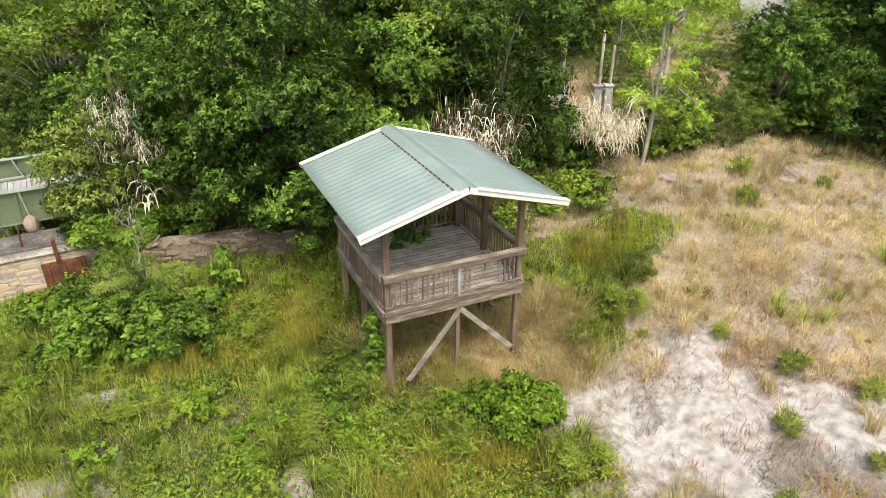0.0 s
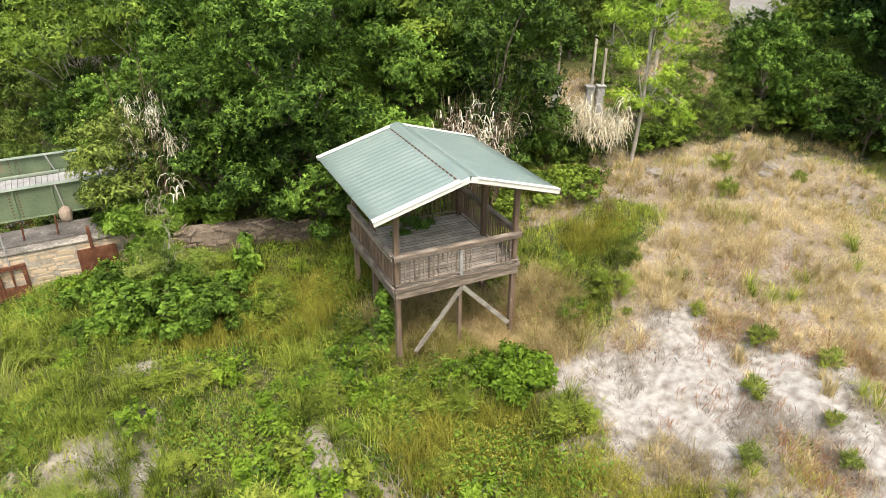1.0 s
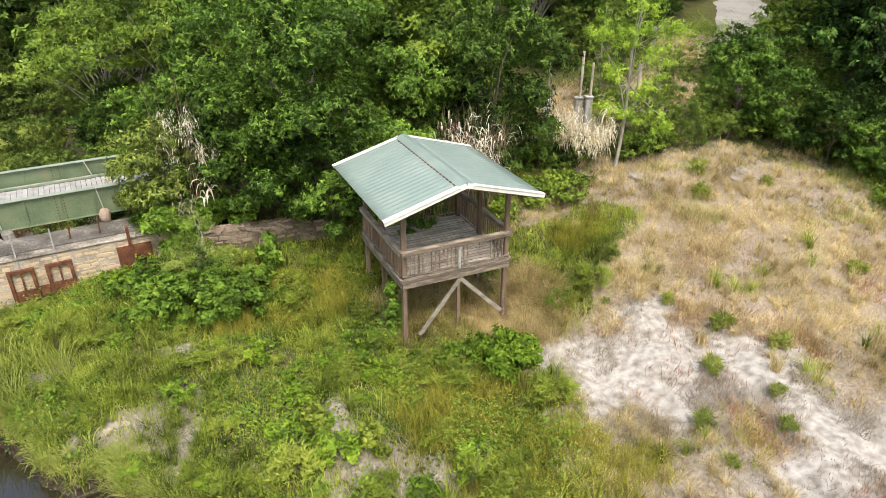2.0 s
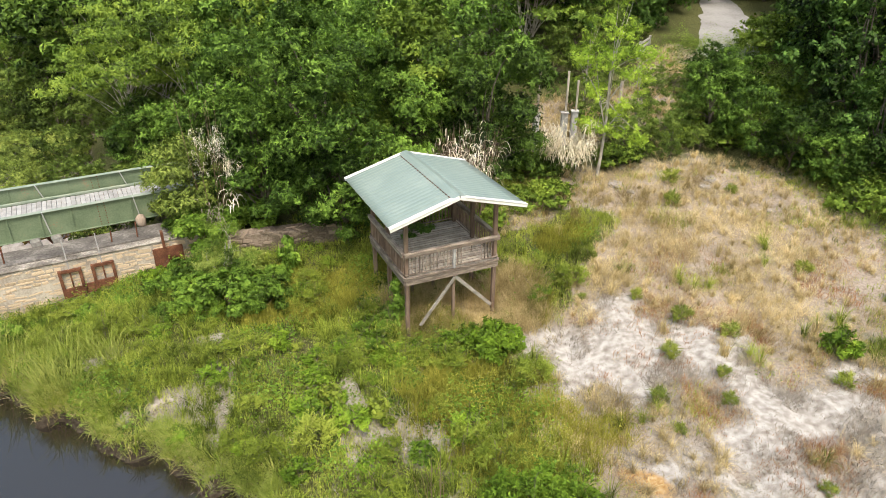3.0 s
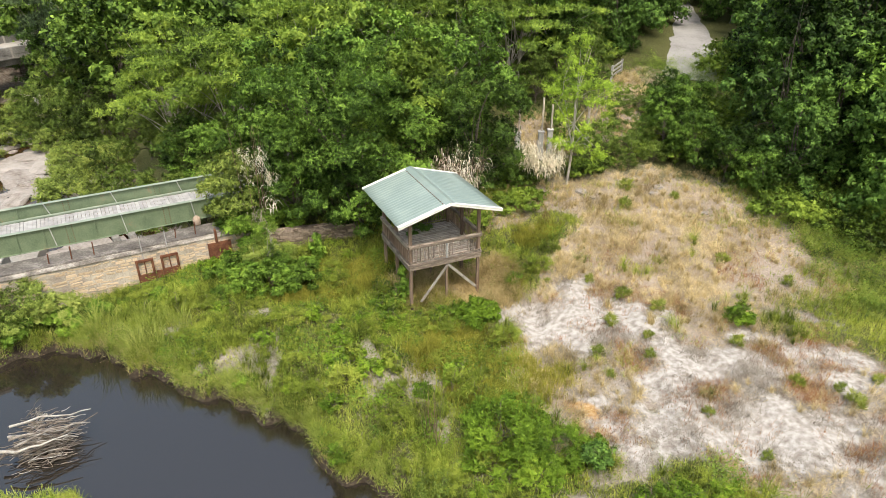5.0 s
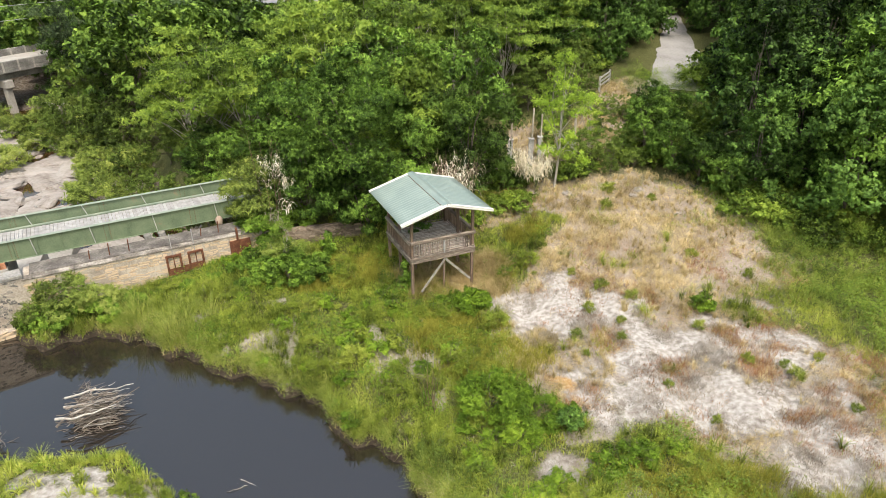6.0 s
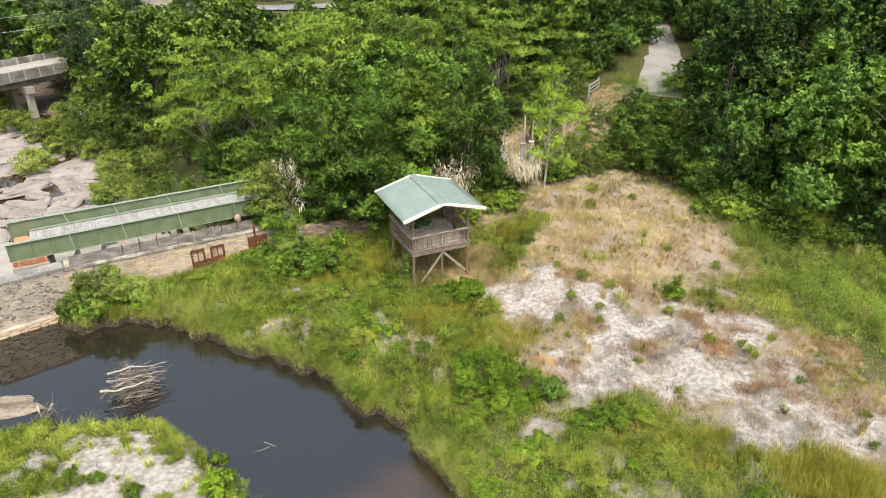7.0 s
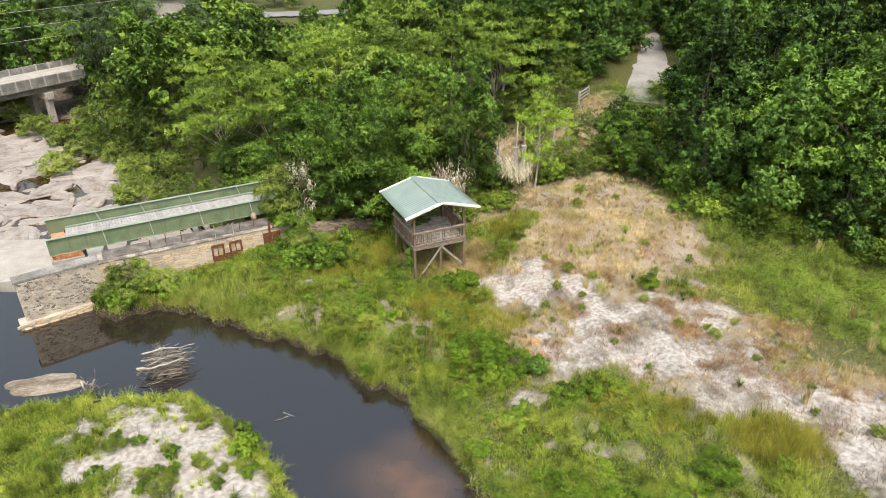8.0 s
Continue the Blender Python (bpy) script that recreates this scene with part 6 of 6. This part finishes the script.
weeds("green_weeds", 111, 60000, (11, 36, -4, 46), lambda x, y: weed_amount(x, y), 0.9, 0.105, L_THICKET, "broad leaved green weeds along the wood")
weeds("ground_cover", 112, 26000, (-23, 12, -6, 19), lambda x, y: step(0.46, 0.6, wobble(x + 9, y, 1.7, 3)) * (1 - dry_amount(x, y)) * (y < wall_line(x) - 0.2) * bare_ground(x, y), 0.38, 0.095, L_BRIGHT, "leafy green ground cover in the grass")
weeds("yellow_weeds", 114, 15000, (-23, 12, -6, 19), lambda x, y: step(0.5, 0.63, wobble(x + 60, y + 2, 1.3, 3)) * (1 - dry_amount(x, y)) * (y < wall_line(x) - 0.2) * bare_ground(x, y), 0.45, 0.085, L_YELLOW, "yellow green low weeds among the grass")
weeds("dark_weeds", 115, 9000, (-22, 6, 5, 19), lambda x, y: step(0.52, 0.64, wobble(x + 90, y + 50, 1.5, 3)) * (1 - dry_amount(x, y)) * (y < wall_line(x) - 0.2) * bare_ground(x, y), 0.5, 0.11, L_SHRUB, "darker leafy weeds among the grass")
weeds("olive_leaves", 116, 26000, (-10, 20, -6, 22), lambda x, y: olive_amount(x, y) * bare_ground(x, y) * (ellipse(x, y, 1.8, 12.0, 1.4, 1.2) < 0), 0.75, 0.06, G_OLIVE, "small leaves of the tall olive weeds")
weeds("pondside_weeds", 113, 12000, (-2, 14, -9, 3), lambda x, y: step(0.45, 0.62, wobble(x, y + 20, 2.0, 3)) * bare_ground(x, y) * (1 - dry_amount(x, y)), 0.6, 0.075, L_YOUNG, "fine leaved green weeds above the pond")


# ---- driftwood, stones and river rocks ----
def log_pile(name, x, y, z, label, n, seed, span, high, thick=1.0):
    rng = np.random.default_rng(seed)
    t = thing(name, pose(x, y, z, 0, 0, 20), label, "driftwood")
    for k in range(n):
        big = k < 7 and n > 100
        ln = span * (rng.uniform(0.7, 1.0) if big else rng.uniform(0.1, 0.42) if n > 100 else rng.uniform(0.25, 0.8))
        a = rng.normal(0, 0.25) if big else rng.normal(0, 0.33) if n > 100 else rng.uniform(0, 6.3)
        c = np.array([rng.normal(0, span * 0.15), rng.normal(0, span * 0.16), -0.05 + high * (rng.uniform(0.5, 0.9) if big else rng.random() ** 1.3 * 0.75)])
        d = np.array([math.cos(a), math.sin(a), rng.normal(0, 0.1 if n > 100 else 0.9 if n > 10 else 0.05)]) * ln / 2
        bend, kink = rng.normal(0, 0.05, 3) * ln, rng.normal(0, 0.018, (7, 3)) * ln
        s = np.linspace(-1, 1, 7)[:, None]
        pts = c + d * s + bend * np.cos(s * 1.6) + kink
        r = rng.uniform(0.04, 0.075) if big or (k < 3 and n < 100) else rng.uniform(0.008, 0.028)
        v, q = tubes([(pts, thick * r * np.linspace(1, 0.3, 7))], 6)
        bark = DRIFT if k < 5 or k % 6 == 0 else TWIG
        part("branch", arrays("branch", v, q, None, bark, True), bark, t)


log_pile("driftwood_pile", -15.3, 5.7, WATER, "heap of bleached driftwood branches in the pond", 420, 131, 3.1, 1.25)
log_pile("driftwood_root", -16.3, 6.7, WATER + 0.35, "upright bleached root beside the driftwood", 24, 134, 1.0, 1.1)
log_pile("driftwood_stump", -18.9, 3.75, WATER, "small tangle of bleached drift branches in the pond", 36, 132, 1.2, 0.8)
log_pile("floating_stick", -7.7, 1.9, WATER, "thin bare stick floating on the pond", 4, 133, 1.1, 0.12, 0.3)

rng_r = np.random.default_rng(140)


def rock_mesh(seed, flat=0.35):
    bm = bmesh.new()
    bmesh.ops.create_icosphere(bm, subdivisions=3, radius=1)
    off = Vector((seed * 3.7, seed * 1.3, 0))
    for v in bm.verts:
        p = v.co.copy()
        v.co += p * 0.35 * noise.noise(p * 1.3 + off) + p * 0.12 * noise.noise(p * 3.5 + off)
        z = max(-0.6, min(v.co.z, 0.55 + 0.22 * noise.noise(p * 2 + off)))
        shelf = round(z * 5) / 5
        v.co.z = (z * 0.35 + shelf * 0.65 + 0.05 * noise.noise(p * 6 + off)) * flat
        v.co.x += 0.12 * noise.noise(Vector((shelf * 9, p.y * 3, seed)))
    me = bpy.data.meshes.new("river_rock")
    bm.to_mesh(me)
    bm.free()
    me.materials.append(ROCK)
    return me


ROCKS = [rock_mesh(k) for k in range(5)]
for k in range(260):
    y = rng_r.uniform(23, 58)
    edge = float(np.interp(y, [20, 26, 35, 45, 60], [-16, -18, -25, -31, -43]))
    x = edge - 1.5 - rng_r.random() ** 1.0 * 26
    ob = new("river_rock", ROCKS[k % 5])
    s = rng_r.choice([0.4, 0.6, 0.9, 1.3, 1.9]) * rng_r.uniform(0.8, 1.2)
    ob.matrix_basis = pose(x, y, -3.95 + rng_r.uniform(-0.1, 0.3), 0, 0, rng_r.uniform(0, 360)) @ Matrix.Diagonal((s * 1.5, s * 0.9, rng_r.uniform(0.8, 1.6), 1))
    tagged(ob, "bleached grey river rock with worn edges", "rock", "river rocks")
SHOAL = rock_mesh(7)
SHOAL.materials[0] = MUD
shoal = new("sand_shoal", SHOAL)
shoal.matrix_basis = pose(-22.0, 4.2, WATER - 0.05, 0, 0, 6) @ Matrix.Diagonal((2.3, 0.95, 0.75, 1))
tagged(shoal, "pale sandy shoal rising from the pond", "rock")


# ---- pillars, poles and gate along the track ----
def build_pillar(x, y, h, pole_h, pole_r=0.06):
    t = thing("gate_pillar", at(x, y), "pale stone pillar with a grey metal pole", "pillar", "pillars by the track")
    part("shaft", box(-0.17, 0.17, -0.17, 0.17, -0.3, h, 0.03), WHITECONCRETE, t)
    part("cap", box(-0.21, 0.21, -0.21, 0.21, h + 0.001, h + 0.08, 0.02), WHITECONCRETE, t)
    v, q = tubes([([(0.05, 0, h + 0.05), (0.05, 0, h + pole_h)], [pole_r, pole_r])], 8)
    part("pole", arrays("pole", v, q, None, DECKWOOD, True), DECKWOOD, t, "slender bleached pole")


build_pillar(6.3, 27.0, 2.1, 2.2)
build_pillar(7.1, 28.4, 1.6, 1.7)
build_pillar(9.6, 29.0, 1.3, 1.6, 0.09)
build_pillar(4.9, 27.6, 1.9, 2.4)


def build_field_gate():
    t = thing("field_gate", at(13.8, 41.2, 62), "grey wooden field gate standing open beside the road", "gate")
    for u in (0, 3.0):
        part("gate_post", box(u - 0.08, u + 0.08, -0.08, 0.08, -0.3, 1.35), PALEWOOD, t)
    for z in (0.4, 0.75, 1.1):
        part("gate_bar", box(0.081, 2.919, -0.03, 0.03, z, z + 0.15), PALEWOOD, t)


build_field_gate()


# ---- highway bridge ----
def build_highway_bridge():
    L = 60
    br = thing("highway_bridge", pose(-53.2, 61.5, 0, 0, 0, 61), "grey concrete highway bridge over the river", "bridge")
    part("deck", box(-L + 14, 14, 0, 8.5, 1.0, 1.5, 0.03), CONCRETE, br)
    part("roadway", box(-L + 14, 14, 0.36, 8.14, 1.504, 1.53, 0), PALECONCRETE, br)
    for v in (0.0, 8.17):
        part("parapet", box(-L + 14, 14, v, v + 0.33, 1.532, 2.35, 0.03), CONCRETE, br)
        for u in np.arange(-30, 13.5, 1.9):
            part("pilaster", box(u - 0.11, u + 0.11, v - 0.05, v + 0.38, 1.1, 2.4, 0.02), PALECONCRETE, br, "pale pilaster on the parapet")
    for v in (1.0, 3.2, 5.4, 7.4):
        part("girder", box(-L + 14, 14, v - 0.2, v + 0.2, 0.2, 0.998, 0.01), CONCRETE, br)
    for u in (0.5, -12, -24):
        part("pier_cap", box(u - 0.5, u + 0.5, -0.2, 8.6, -0.7, 0.198, 0.03), PALECONCRETE, br)
        for v in (0.6, 4.2, 7.8):
            part("column", box(u - 0.35, u + 0.35, v - 0.4, v + 0.4, -5, -0.702, 0.03), PALECONCRETE, br)


build_highway_bridge()


# ---- dead tree by the river, power lines and a house far off ----
def build_dead_tree(x, y, h, seed):
    rng = np.random.default_rng(seed)
    t = thing("dead_tree", at(x, y), "bare grey dead tree by the river", "tree")
    ends = [(rng.normal(0, 0.9), rng.normal(0, 0.9), h * rng.uniform(0.6, 1.0)) for _ in range(9)]
    v, q = tubes(limbs(rng, (0, 0, -0.3), (0.1, 0.1, h * 0.8), ends, 0.12))
    part("trunk", arrays("trunk", v, q, None, PALEBARK, True), PALEBARK, t)


build_dead_tree(-40.5, 50.5, 5.2, 151)


def build_house(x, y, turn):
    h = thing("house", at(x, y, turn), "pale grey sided house behind the trees", "house")
    part("wall", box(-7, 7, -4, 4, -0.5, 5.5, 0.02), PALECONCRETE, h)
    bm = bmesh.new()
    pr = [(-7.5, -4.5, 5.4), (7.5, -4.5, 5.4), (7.5, 4.5, 5.4), (-7.5, 4.5, 5.4), (-7.5, 0, 8.2), (7.5, 0, 8.2)]
    vs = [bm.verts.new(p) for p in pr]
    for f in ((0, 1, 5, 4), (2, 3, 4, 5), (0, 4, 3), (1, 2, 5), (3, 2, 1, 0)):
        bm.faces.new([vs[i] for i in f])
    part("roof", bm, ASPHALT, h)
    for u in (-5, -2, 2.5, 5):
        win = part("window", box(u - 0.6, u + 0.6, -4.05, -4.003, 1.2, 2.9, 0.01), TRIM, h)
        part("pane", box(u - 0.48, u + 0.48, -4.07, -4.052, 1.32, 2.78, 0), POND, win)
    part("door", box(-0.5, 0.5, -4.06, -4.003, 0, 2.2, 0.01), TRIM, h)


build_house(-58, 116, 12)


def build_power_line():
    ends = [(-63.0, 53.0), (-46.6, 100.8)]
    for x, y in ends:
        t = thing("utility_pole", at(x, y), "brown wooden utility pole with a crossarm", "utility pole", "utility poles")
        top = 13.0 - gz(x, y)
        v, q = tubes([([(0, 0, -1), (0, 0, top)], [0.18, 0.13])], 8)
        part("pole", arrays("pole", v, q, None, BARK, True), BARK, t)
        part("crossarm", box(-1.2, 1.2, -0.07, 0.07, top - 0.8, top - 0.6, 0.01), BARK, t)
    for z0, z1 in ((11.2, 12.2), (10.3, 9.1), (8.4, 6.9), (6.6, 5.2)):
        s = np.linspace(0, 1, 15)[:, None]
        a, b = np.array([*ends[0], z0]), np.array([*ends[1], z1])
        pts = a + (b - a) * s
        pts[:, 2:] -= 4 * 0.3 * s * (1 - s)
        v, q = tubes([(pts, np.full(15, 0.03))], 4)
        ob = part("power_cable", arrays("power_cable", v, q, None, STEEL, True), STEEL)
        tagged(ob, "slack grey power cable between utility poles", "cable", "power cables")


build_power_line()


# abutment of the highway bridge, added to darken the view below its deck
abut = thing("bridge_abutment", pose(-53.2, 61.5, 0, 0, 0, 61), "concrete abutment added to darken the view under the highway bridge", "abutment", kind="structure")
part("face", box(13.2, 14.4, -0.5, 9, -5, 0.99, 0.03), CONCRETE, abut)


# creeper on the deck, stones in the meadow
tree("creeper", HUT.matrix_basis @ pose(1.75, 3.05, 2.385), "dark leafy creeper sprawling over the deck boards", [((0.0, 0.25, 0.12), (0.35, 0.3, 0.16)), ((0.4, 0.1, 0.1), (0.3, 0.22, 0.1)), ((-0.3, -0.1, 0.06), (0.35, 0.2, 0.08))], 30, 22, 0.14, 0.12, 0.06, L_VINE, 161, trunk_r=0.012, category="plant", low=0.0)
for k, (x, y, s) in enumerate([(12.6, 22.6, 0.22), (13.1, 23.4, 0.3), (9.0, 22.4, 0.18), (15.0, 20.6, 0.2), (8.4, 23.3, 0.35)]):
    ob = new("field_stone", ROCKS[k % 5])
    ob.matrix_basis = at(x, y, 70 * k, 1.0) @ Matrix.Diagonal((s * 1.3, s, s * 1.8, 1))
    tagged(ob, "pale half buried stone in the dry grass", "rock", "field stones")
